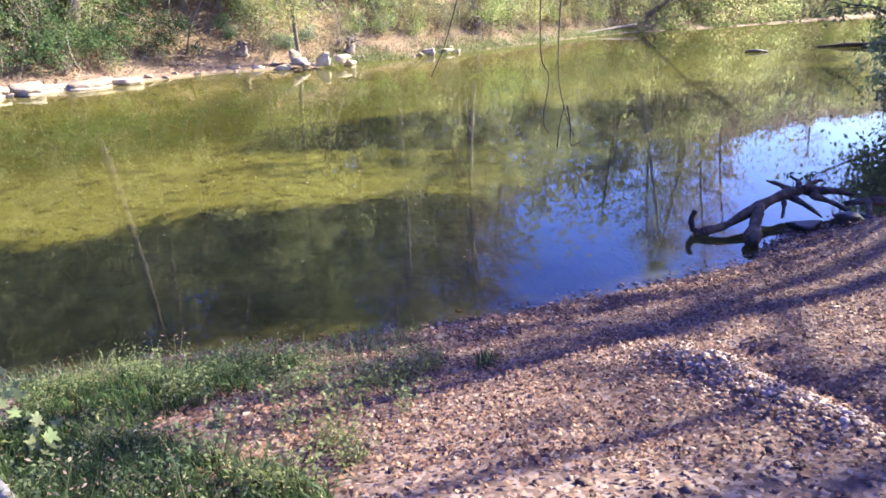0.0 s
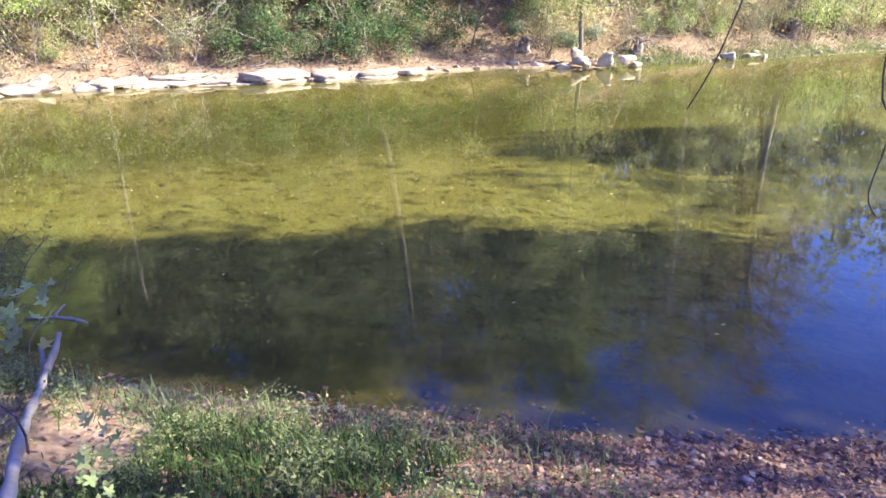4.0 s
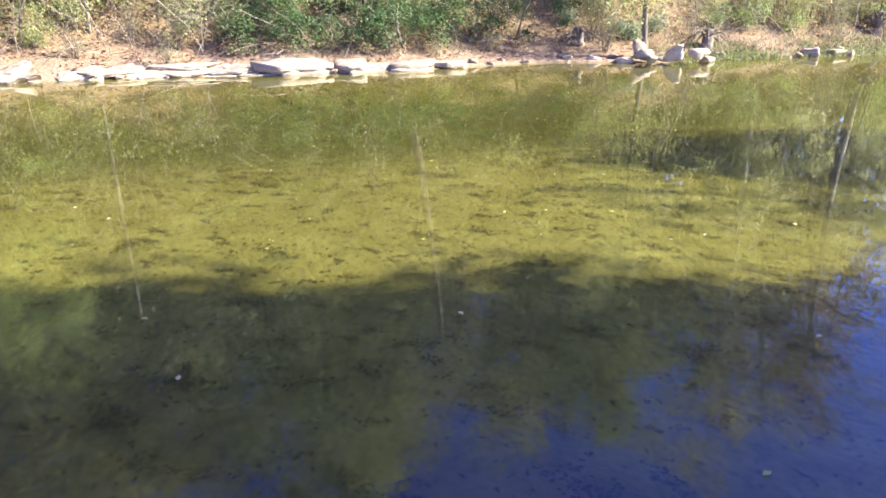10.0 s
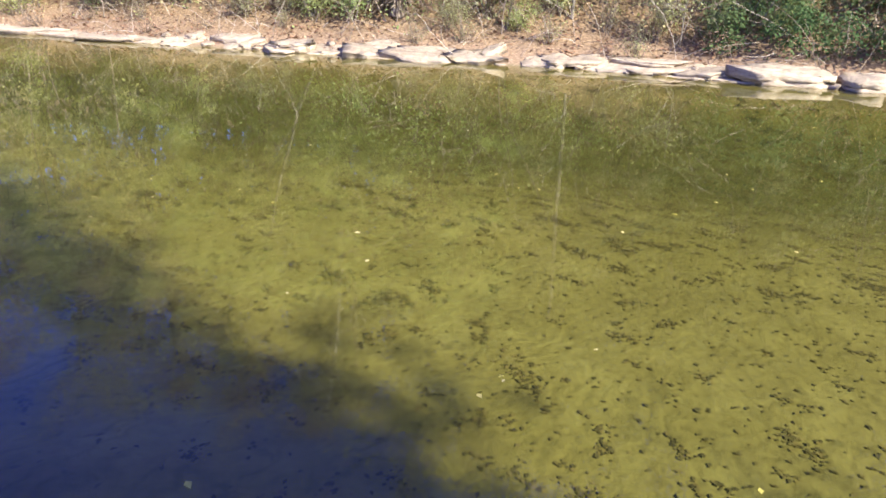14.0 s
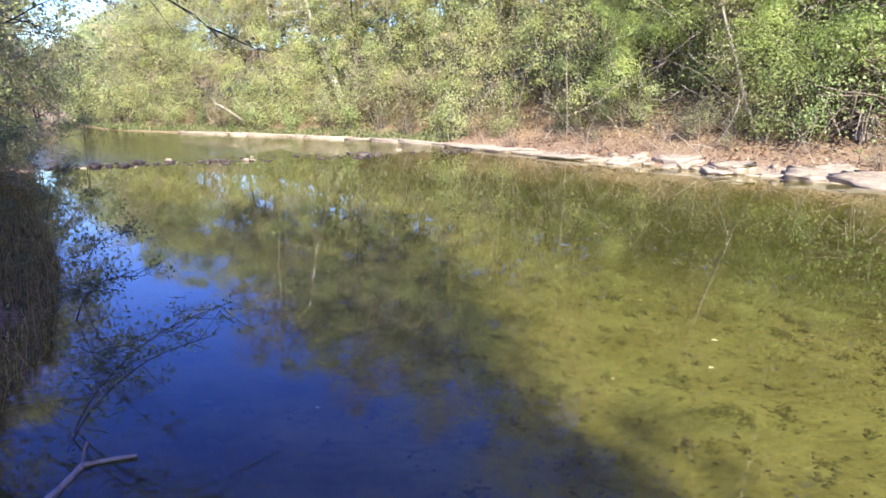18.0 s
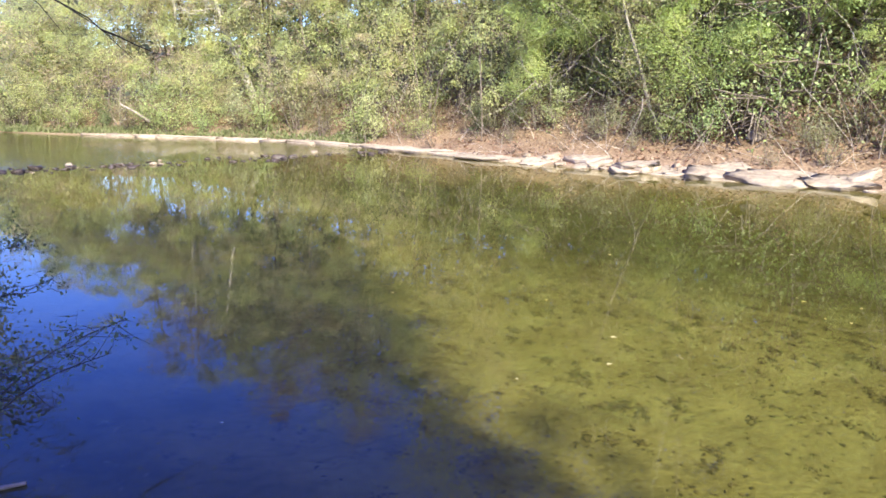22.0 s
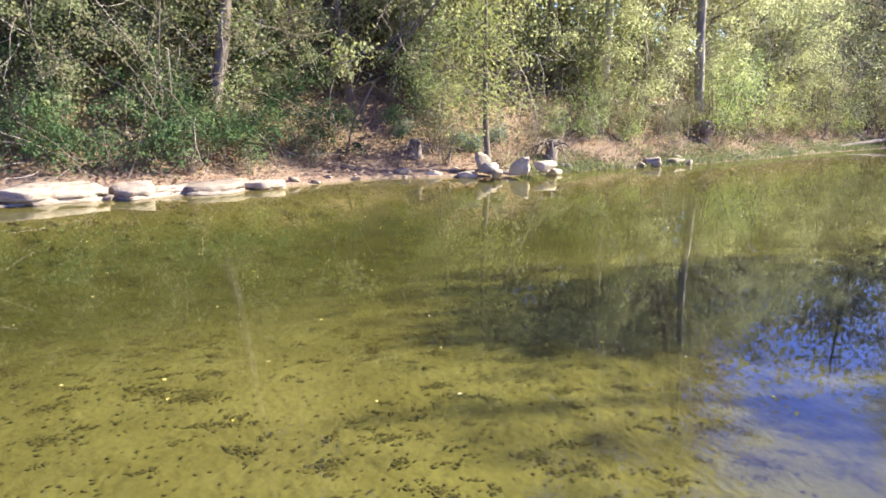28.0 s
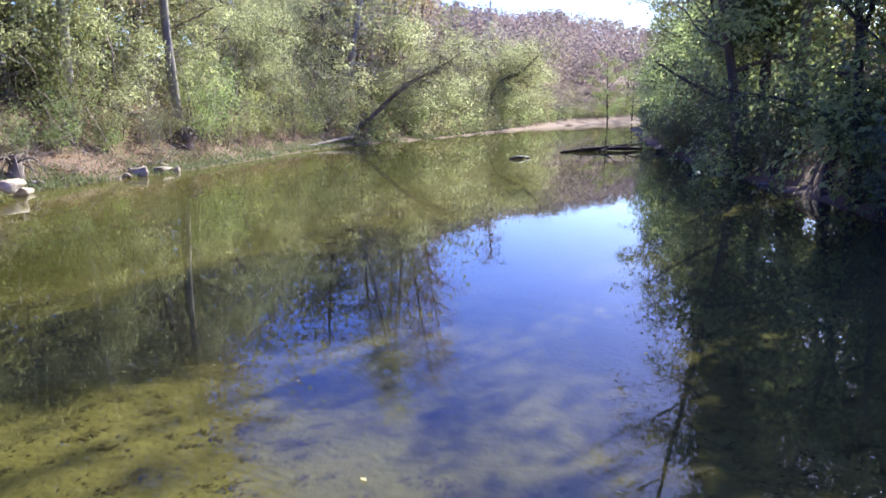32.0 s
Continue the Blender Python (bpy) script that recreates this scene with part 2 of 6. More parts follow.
def water_material():
    m, t, out = node_material("river_water")
    where = place_of(t)
    small = noise_of(t, where, 5.0, 3.0, 0.5, 0.6)
    large = noise_of(t, where, 0.55, 2.0)
    # broken water above the shoal upstream, calm below its line of stones
    v = t.nodes.new("ShaderNodeVectorMath")
    v.operation = "DOT_PRODUCT"
    t.links.new(where, v.inputs[0])
    v.inputs[1].default_value = (-0.568, -0.823, 0)
    above = calc(t, "ADD", calc(t, "SUBTRACT", v.outputs["Value"], 21.42), calc(t, "MULTIPLY", calc(t, "SUBTRACT", noise_of(t, where, 0.5, 3.0), 0.5), 2.2))
    fast = ramp(t, calc(t, "DIVIDE", above, 30.0), [(0.0, grey(0.0)), (0.03, grey(1.0)), (0.16, grey(0.55)), (0.6, grey(0.16))])
    chop = noise_of(t, where, 3.2, 5.0, 0.65, 1.2)
    calm = bump_of(t, calc(t, "ADD", calc(t, "MULTIPLY", small, 0.22), large), 1.0, 0.0011)
    b = add(t, "ShaderNodeBump", Distance=0.03)
    t.links.new(calc(t, "MULTIPLY", fast, 0.8), b.inputs["Strength"])
    t.links.new(chop, b.inputs["Height"])
    t.links.new(calm, b.inputs["Normal"])
    lw = t.nodes.new("ShaderNodeLayerWeight")
    lw.inputs["Blend"].default_value = 0.5
    t.links.new(b.outputs[0], lw.inputs["Normal"])
    edge = calc(t, "POWER", lw.outputs["Facing"], 5.0)
    f = calc(t, "ADD", calc(t, "MULTIPLY", edge, 0.958), 0.042)
    g = t.nodes.new("ShaderNodeBsdfGlossy")
    g.inputs["Roughness"].default_value = 0.012
    t.links.new(b.outputs[0], g.inputs["Normal"])
    tr = t.nodes.new("ShaderNodeBsdfTransparent")
    tr.inputs[0].default_value = (0.80, 0.79, 0.53, 1)
    mix = t.nodes.new("ShaderNodeMixShader")
    t.links.new(f, mix.inputs[0])
    t.links.new(tr.outputs[0], mix.inputs[1])
    t.links.new(g.outputs[0], mix.inputs[2])
    t.links.new(mix.outputs[0], out.inputs[0])
    return m


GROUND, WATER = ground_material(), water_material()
LEAF = {
    "fresh": leaf_material("leaf_fresh_green", [(0.0, (0.169, 0.22, 0.058)), (0.5, (0.23, 0.28, 0.075)), (1.0, (0.324, 0.346, 0.111))], 0.5),
    "olive": leaf_material("leaf_olive", [(0.0, (0.145, 0.148, 0.065)), (0.5, (0.2, 0.195, 0.085)), (1.0, (0.288, 0.258, 0.121))], 0.45),
    # the next two greens are dimmer, carrying the backlit bank's shade in the colour
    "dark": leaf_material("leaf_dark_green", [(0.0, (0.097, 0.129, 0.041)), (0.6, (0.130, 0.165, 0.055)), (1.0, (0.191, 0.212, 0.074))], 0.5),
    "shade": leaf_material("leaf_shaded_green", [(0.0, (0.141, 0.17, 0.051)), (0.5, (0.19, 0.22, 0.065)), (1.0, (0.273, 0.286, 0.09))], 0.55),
    "yellow": leaf_material("leaf_yellow_green", [(0.0, (0.254, 0.28, 0.092)), (0.5, (0.32, 0.34, 0.12)), (1.0, (0.392, 0.384, 0.164))], 0.5),
    "blue": leaf_material("leaf_grey_green", [(0.0, (0.111, 0.156, 0.092)), (0.6, (0.15, 0.2, 0.12)), (1.0, (0.232, 0.272, 0.169))], 0.35),
    # brightened copies of olive and dark green, sunlight put into the colour
    "sunlit_olive": leaf_material("leaf_sunlit_olive", [(0.0, (0.23, 0.235, 0.09)), (0.5, (0.32, 0.31, 0.12)), (1.0, (0.43, 0.39, 0.17))], 0.55),
    "sunlit_green": leaf_material("leaf_sunlit_green", [(0.0, (0.17, 0.22, 0.07)), (0.6, (0.24, 0.29, 0.09)), (1.0, (0.33, 0.36, 0.12))], 0.55),
    "rust": leaf_material("leaf_autumn_brown", [(0.0, (0.228, 0.131, 0.073)), (0.5, (0.3, 0.18, 0.1)), (1.0, (0.383, 0.252, 0.139))], 0.4),
}
BARK = solid_material("bark_grey_brown", [(0.25, (0.05, 0.037, 0.028)), (0.5, (0.15, 0.115, 0.09)), (0.75, (0.27, 0.22, 0.18))], 9.0, stretch=(1, 1, 0.25), bump=0.8)
PALE_BARK = solid_material("bark_pale", [(0.25, (0.20, 0.17, 0.135)), (0.5, (0.42, 0.37, 0.31)), (0.75, (0.62, 0.57, 0.50))], 5.0, stretch=(1, 1, 0.35), bump=0.4)
# copy of BARK at two fifths, with shade put into the colour
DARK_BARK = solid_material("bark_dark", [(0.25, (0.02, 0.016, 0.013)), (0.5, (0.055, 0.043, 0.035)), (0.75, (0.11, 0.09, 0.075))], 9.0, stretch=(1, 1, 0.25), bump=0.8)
DEAD_WOOD = solid_material("weathered_dead_wood", [(0.25, (0.10, 0.075, 0.06)), (0.5, (0.27, 0.22, 0.185)), (0.75, (0.45, 0.39, 0.34))], 10.0, stretch=(1, 0.2, 1), bump=0.7)
WET_WOOD = solid_material("wet_dark_wood", [(0.25, (0.018, 0.013, 0.011)), (0.5, (0.05, 0.036, 0.03)), (0.75, (0.13, 0.10, 0.085))], 9.0, rough=0.55, bump=0.8)
ROCK = solid_material("pale_ledge_stone", [(0.25, (0.118, 0.085, 0.065)), (0.38, (0.216, 0.163, 0.119)), (0.55, (0.323, 0.255, 0.192)), (0.78, (0.449, 0.384, 0.307))], 4.5, bump=1.0, distance=0.06, stretch=(1, 1, 3.0))
PALE_ROCK = solid_material("white_boulder_stone", [(0.25, (0.144, 0.105, 0.074)), (0.42, (0.260, 0.201, 0.145)), (0.58, (0.404, 0.329, 0.249)), (0.8, (0.577, 0.494, 0.382))], 3.2, bump=1.0, distance=0.05)
GREY_BARK = solid_material("bark_grey", [(0.25, (0.09, 0.075, 0.06)), (0.5, (0.22, 0.185, 0.15)), (0.75, (0.38, 0.33, 0.28))], 7.0, stretch=(1, 1, 0.3), bump=0.6)
WOODS_LEAF = woods_material("mixed_undergrowth", [(0.25, (0.15, 0.18, 0.09)), (0.38, (0.28, 0.28, 0.15)), (0.48, (0.30, 0.35, 0.14)), (0.56, (0.36, 0.29, 0.19)), (0.66, (0.42, 0.43, 0.18)), (0.78, (0.23, 0.27, 0.17))], 0.5)
# autumn leaf colours, paled and greyed to carry the haze of distance
HILL_LEAF = woods_material("hazed_autumn_hill_woods", [(0.3, (0.210, 0.171, 0.150)), (0.45, (0.322, 0.237, 0.207)), (0.6, (0.280, 0.244, 0.186)), (0.75, (0.350, 0.264, 0.243))], 0.5, 0.06)
SHADE_LEAF = woods_material("shaded_bank_foliage", [(0.3, (0.14, 0.18, 0.06)), (0.5, (0.27, 0.32, 0.10)), (0.7, (0.39, 0.41, 0.14))], 0.72, 0.5)
BOUGHS = {
    "fresh": woods_material("fresh_green_boughs", [(0.3, (0.338, 0.423, 0.153)), (0.5, (0.486, 0.558, 0.213)), (0.7, (0.620, 0.620, 0.281))], 0.72, 0.7),
    # duller leaf mix, with the shade of its stretch put into the colour
    "dark": woods_material("shaded_boughs", [(0.3, (0.185, 0.221, 0.110)), (0.5, (0.281, 0.304, 0.162)), (0.62, (0.373, 0.312, 0.203)), (0.75, (0.381, 0.404, 0.221))], 0.72, 0.7),
    "ivy": woods_material("dark_ivy_leaves", [(0.3, (0.05, 0.085, 0.04)), (0.5, (0.085, 0.13, 0.055)), (0.7, (0.14, 0.175, 0.08))], 0.4, 0.9),
    "brown": woods_material("autumn_brown_boughs", [(0.28, (0.34, 0.33, 0.19)), (0.45, (0.44, 0.37, 0.26)), (0.58, (0.46, 0.45, 0.24)), (0.72, (0.45, 0.34, 0.25))], 0.6, 0.35),
    "pale": woods_material("pale_olive_boughs", [(0.28, (0.293, 0.323, 0.165)), (0.45, (0.402, 0.402, 0.214)), (0.58, (0.469, 0.479, 0.231)), (0.72, (0.401, 0.353, 0.239))], 0.72, 0.6),
    "mixed": woods_material("mixed_boughs", [(0.28, (0.326, 0.412, 0.208)), (0.42, (0.502, 0.530, 0.254)), (0.52, (0.600, 0.620, 0.278)), (0.62, (0.563, 0.464, 0.325)), (0.75, (0.440, 0.497, 0.278))], 0.72, 0.4),
}


# ---- mesh tools ----
def mesh_of(name, verts, quads):
    """A mesh of quads from arrays."""
    me = bpy.data.meshes.new(name)
    verts, quads = np.asarray(verts, np.float32).reshape(-1, 3), np.asarray(quads, np.int32).reshape(-1, 4)
    me.vertices.add(len(verts))
    me.vertices.foreach_set("co", verts.ravel())
    me.loops.add(quads.size)
    me.loops.foreach_set("vertex_index", quads.ravel())
    me.polygons.add(len(quads))
    me.polygons.foreach_set("loop_start", np.arange(0, quads.size, 4, dtype=np.int32))
    me.update(calc_edges=True)
    me.validate()
    return me


def smooth(me):
    me.polygons.foreach_set("use_smooth", np.ones(len(me.polygons), bool))
    return me


def tube(points, radii, sides=6):
    """Verts and quads of a tapered tube along a line of points; its end comes to a point."""
    p, r = np.asarray(points, float), np.asarray(radii, float)
    d = np.gradient(p, axis=0)
    d /= np.linalg.norm(d, axis=1)[:, None] + 1e-9
    ref = np.where(np.abs(d[:, 2:3]) > 0.8, [[1.0, 0.03, 0.0]], [[0.0, 0.03, 1.0]])
    u = np.cross(d, ref)
    u /= np.linalg.norm(u, axis=1)[:, None] + 1e-9
    w = np.cross(d, u)
    a = np.arange(sides) * 2 * math.pi / sides
    ring = p[:, None] + r[:, None, None] * (np.cos(a)[None, :, None] * u[:, None] + np.sin(a)[None, :, None] * w[:, None])
    n = len(p)
    i, j = np.meshgrid(np.arange(n - 1), np.arange(sides), indexing="ij")
    k = (j + 1) % sides
    q = np.stack([i * sides + j, i * sides + k, (i + 1) * sides + k, (i + 1) * sides + j], -1).reshape(-1, 4)
    return ring.reshape(-1, 3), q


def joined(pieces):
    vs, qs, off = [], [], 0
    for v, q in pieces:
        vs.append(v)
        qs.append(np.asarray(q) + off)
        off += len(v)
    return np.concatenate(vs), np.concatenate(qs)


def leaves(centres, size, r, width=0.55, droop=0.3, flat=0.0, facing=None):
    """Folded diamond leaves at the given places, turned every way, or by and large facing out of their clump."""
    n = len(centres)
    if facing is not None:
        up = facing / (np.linalg.norm(facing, axis=1)[:, None] + 1e-6) + np.array([0, 0, 0.45]) + r.normal(0, 0.42, (n, 3))
        up /= np.linalg.norm(up, axis=1)[:, None]
        f = np.cross(up, r.normal(0, 1, (n, 3)))
        f /= np.linalg.norm(f, axis=1)[:, None] + 1e-6
        side = np.cross(up, f)
        c, h = np.asarray(centres), (size * r.uniform(0.6, 1.35, n))[:, None]
        v = np.stack([c, c + f * h * 0.45 + side * h * width * 0.5 + up * h * 0.09, c + f * h, c + f * h * 0.45 - side * h * width * 0.5 + up * h * 0.09], 1)
        return v.reshape(-1, 3), np.arange(4 * n).reshape(-1, 4)
    yaw = r.uniform(0, 2 * math.pi, n)
    pitch = r.normal(-droop, 0.55, n) * (1 - flat)
    roll = r.normal(0, 0.7, n) * (1 - flat)
    s = size * r.uniform(0.6, 1.35, n)
    f = np.stack([np.cos(yaw) * np.cos(pitch), np.sin(yaw) * np.cos(pitch), np.sin(pitch)], 1)
    side = np.stack([-np.sin(yaw), np.cos(yaw), 0 * yaw], 1)
    up = np.cross(f, side)
    side = side * np.cos(roll)[:, None] + up * np.sin(roll)[:, None]
    up = np.cross(f, side)
    c = np.asarray(centres)
    h = s[:, None]
    v = np.stack([c, c + f * h * 0.45 + side * h * width * 0.5 + up * h * 0.09, c + f * h, c + f * h * 0.45 - side * h * width * 0.5 + up * h * 0.09], 1)
    return v.reshape(-1, 3), np.arange(4 * n).reshape(-1, 4)


def wander(start, way, length, steps, r, bend=0.25, lift=0.0):
    """A crooked line from start."""
    p, d = [np.asarray(start, float)], np.asarray(way, float)
    d = d / np.linalg.norm(d)
    for _ in range(steps):
        d = d + r.normal(0, bend, 3) * 0.5 + np.array([0, 0, lift])
        d /= np.linalg.norm(d)
        p.append(p[-1] + d * length / steps)
    return np.array(p)


def part(name, me, material, parent, label="", at=None):
    ob = new(name, me)
    if not me.materials:
        me.materials.append(material)
    if parent is not None:
        ob.parent = parent
    if at is not None:
        ob.matrix_basis = at
    return tagged(ob, label) if label else ob


def thing(name, at, label, category, group="", kind=""):
    ob = new(name)
    ob.empty_display_size = 0.2
    ob.matrix_basis = at
    return tagged(ob, label, category, group, kind)


# ---- lie of the land ----
NEAR = [(-80, -100), (-48, -54), (-37.2, -38.5), (-22, -22.5), (-17.5, -15.5), (-13.1, -10), (-9.4, -5.2), (-7.4, -2.2), (-5.3, 0.2), (-4, 1.2),
        (-2.85, 1.52), (-0.9, 2.22), (0.6, 2.8), (1.6, 3.2), (2.8, 4.0), (3.7, 4.5), (5.1, 5.5), (5.5, 6.3), (6.1, 7.0), (7.2, 7.2),
        (8.6, 9.5), (9.5, 12.5), (10.8, 15.2), (12.5, 18.7), (14, 22.4), (16.3, 27), (19.6, 33.4), (27, 46), (43, 70), (80, 108)]
FAR = [(-88, -100), (-54, -56), (-43, -40), (-41.2, -31.3), (-39.2, -20.5), (-36.5, -11.5), (-31.5, -4.3), (-27.3, 0.3), (-25.6, 3), (-23.6, 6),
       (-21.5, 9.1), (-19.4, 13), (-18, 14.9), (-16.3, 16.5), (-15.4, 17.6), (-13.9, 19.6), (-12.9, 22), (-11.3, 25), (-9.7, 25.9),
       (-8.2, 27.1), (-7.1, 28.8), (-5, 31.8), (-3.4, 33.8), (-0.5, 38.6), (3, 45.3), (7.4, 52.2), (14.8, 58), (25, 69.5), (44, 90.5), (76, 113)]
NEAR, FAR = np.array(NEAR, float), np.array(FAR, float)


def gap_to(line, x, y):
    """Distance to a polyline, and on which side: positive to its left."""
    best, side = np.full(np.shape(x), 1e9), np.zeros(np.shape(x))
    for (ax, ay), (bx, by) in zip(line[:-1], line[1:]):
        dx, dy = bx - ax, by - ay
        s = np.clip(((x - ax) * dx + (y - ay) * dy) / (dx * dx + dy * dy), 0, 1)
        d = np.hypot(x - ax - s * dx, y - ay - s * dy)
        cross = dx * (y - ay) - dy * (x - ax)
        near = d < best
        side = np.where(near, np.sign(cross), side)
        best = np.where(near, d, best)
    return best * np.where(side == 0, 1, side)


def ripple(x, y, k, seed):
    """Cheap smooth unevenness."""
    r = np.random.default_rng(seed)
    z = 0
    for _ in range(7):
        a, b, c = r.uniform(0, 2 * math.pi), r.uniform(0.6, 1.7) * k, r.uniform(0, 6.3)
        z = z + np.sin((x * math.cos(a) + y * math.sin(a)) * b + c)
    return z / 7


def step(a, b, v):
    s = np.clip((v - a) / (b - a), 0, 1)
    return s * s * (3 - 2 * s)


BUMPS = [((3.5, 2.2), (3.8, 1.7), 0.06, 0.2), ((3.8, 1.7), (4.15, 0.7), 0.08, 0.2), ((4.15, 2.25), (4.2, 2.2), -0.16, 0.16), ((4.1, 1.75), (4.5, 0.7), -0.13, 0.15), ((3.0, 2.6), (4.0, 2.7), -0.05, 0.18)]


def land(x, y):
    """Height of the ground over the water, and how much of it is gravel."""
    x, y = np.asarray(x, float), np.asarray(y, float)
    far, near = gap_to(FAR, x, y), -gap_to(NEAR, x, y)
    inside = (far < 0) & (near < 0)
    d = np.minimum(-far, -near)
    bed = -0.22 * step(0, 4.0, d) - 0.06 * step(0, 0.6, d) - 0.02 * ripple(x, y, 1.3, 3) * step(0, 1, d)
    # dug deeper where the depth colour is to darken the bed
    bed = bed - 0.75 * step(0.3, 3.0, -far) * (1 - step(5.0, 13.0, -far)) * step(-34, -22, x)
    bed = bed - 0.2 * step(7.5, 10.5, y + 0.4 * ripple(x, y, 0.5, 12)) * step(-3.5, -0.5, x - 0.55 * np.clip(y - 14, 0, 30)) * step(1.2, 4.0, -near) * step(1.0, 4.0, -far)
    shoal = np.exp(-(((x + 24) * -0.755 + (y + 9.3) * 0.655) / 9) ** 4 - (((x + 24) * 0.655 + (y + 9.3) * 0.755) / 1.8) ** 2)
    above = -0.568 * x - 0.823 * y - 21.42
    bed = np.minimum(bed + shoal * 0.14, -0.05 * step(0, 0.6, d)) - 0.5 * step(1.5, 6, above) * step(0.2, 2.0, d)
    f = np.maximum(far, 0)
    bank = 0.08 * step(0, 0.3, f) + 0.42 * step(0.3, 2.2, f) + 1.6 * step(1.8, 5, f) + 0.14 * np.clip(f - 4, 0, 5) + 0.30 * np.clip(f - 9, 0, 40)
    u = 0.57 * x + 0.82 * y
    bank = bank + (0.34 * np.clip(f - 3.5, 0, 9) + 0.5 * np.clip(f - 14, 0, 22)) * step(-22, -8, u) * (1 - step(28, 42, u))
    bank = bank + 0.10 * ripple(x, y, 0.9, 4) * step(0.2, 2, f) + 0.9 * ripple(x, y, 0.13, 5) * step(6, 25, f)
    n = np.maximum(near, 0)
    bar = step(-3.5, -1.0, x) * (1 - step(6.0, 9.0, x + 0.2 * y))
    low = 0.04 + 0.27 * n * (n < 4) + (1.08 + 0.08 * (n - 4)) * (n >= 4)
    steep = 0.9 * step(0, 1.6, n) + 1.2 * step(1.4, 5, n) + 0.06 * n
    up = step(-4, -12, x) * 0.55
    shore = low * bar + (steep * (1 - up) + (0.35 * step(0, 2, n) + 0.06 * n) * up) * (1 - bar)
    shore = shore + 0.05 * ripple(x, y, 2.1, 6) * step(0.1, 1, n) + 0.5 * ripple(x, y, 0.15, 8) * step(10, 30, n)
    z = np.where(inside, bed, np.where(far > near, bank, shore))
    z = np.where((y > 60) & ~inside, z * (1 - 0.6 * step(60, 110, y)), z)
    # wooded ridges in the distance
    z = z + 21 * np.exp(-(((x - 118) / 52) ** 2) - ((y - 245) / 60) ** 2) + 20 * np.exp(-(((x - 30) / 50) ** 2) - ((y - 200) / 60) ** 2)
    # trodden rut and gravel heap on the bar
    for (ax, ay), (bx, by), high, wide in BUMPS:
        dx, dy = bx - ax, by - ay
        s = np.clip(((x - ax) * dx + (y - ay) * dy) / (dx * dx + dy * dy), 0, 1)
        z = z + high * np.exp(-((x - ax - s * dx) ** 2 + (y - ay - s * dy) ** 2) / wide ** 2)
    mess = np.clip(1.0 - step(1.0, 3.4, -near + 1.2 * ripple(x, y, 0.8, 9)), 0, 1) * inside
    return z, np.where(far > near, 0.0, bar * (1 - 0.85 * step(0.9, -1.6, x))), mess


def ground_at(x, y):
    return float(land(np.array([x]), np.array([y]))[0][0])


def spaced(lo, hi, fine_lo, fine_hi, fine, grow=1.14):
    mid = list(np.arange(fine_lo, fine_hi + 1e-6, fine))
    s, out = fine, []
    v = fine_hi
    while v < hi:
        s = min(s * grow, 14)
        v += s
        out.append(v)
    s, low = fine, []
    v = fine_lo
    while v > lo:
        s = min(s * grow, 14)
        v -= s
        low.append(v)
    return np.array(low[::-1] + mid + out)


xs, ys = spaced(-700, 700, -24, 10, 0.28), spaced(-700, 900, -3, 34, 0.28)
xs, ys = np.union1d(xs, np.arange(2.7, 5.2, 0.08)), np.union1d(ys, np.arange(0.0, 3.2, 0.08))
X, Y = np.meshgrid(xs, ys, indexing="ij")
Z, GRAVEL, MESS = land(X, Y)
nx, ny = len(xs), len(ys)
I, J = np.meshgrid(np.arange(nx - 1), np.arange(ny - 1), indexing="ij")
Q = np.stack([I * ny + J, (I + 1) * ny + J, (I + 1) * ny + J + 1, I * ny + J + 1], -1)
gm = mesh_of("ground", np.stack([X, Y, Z], -1), Q)
att = gm.attributes.new("gravel", "FLOAT", "POINT")
att.data.foreach_set("value", GRAVEL.ravel().astype(np.float32))
att = gm.attributes.new("debris", "FLOAT", "POINT")
att.data.foreach_set("value", MESS.ravel().astype(np.float32))
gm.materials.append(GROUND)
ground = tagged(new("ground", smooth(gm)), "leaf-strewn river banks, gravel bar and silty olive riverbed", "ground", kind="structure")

wx, wy = np.arange(-60, 91, 3.0), np.arange(-64, 121, 3.0)
WX, WY = np.meshgrid(wx, wy, indexing="ij")
I, J = np.meshgrid(np.arange(len(wx) - 1), np.arange(len(wy) - 1), indexing="ij")
wq = np.stack([I * len(wy) + J, (I + 1) * len(wy) + J, (I + 1) * len(wy) + J + 1, I * len(wy) + J + 1], -1).reshape(-1, 4)
cx, cy = WX.ravel()[wq].mean(1), WY.ravel()[wq].mean(1)
keep = (gap_to(FAR, cx, cy) < 4) & (-gap_to(NEAR, cx, cy) < 4)
wm = mesh_of("water", np.stack([WX, WY, 0 * WX], -1), wq[keep])
wm.materials.append(WATER)
water = tagged(new("water", wm), "clear calm river water, mirror-like over an olive bed", "water", kind="structure")


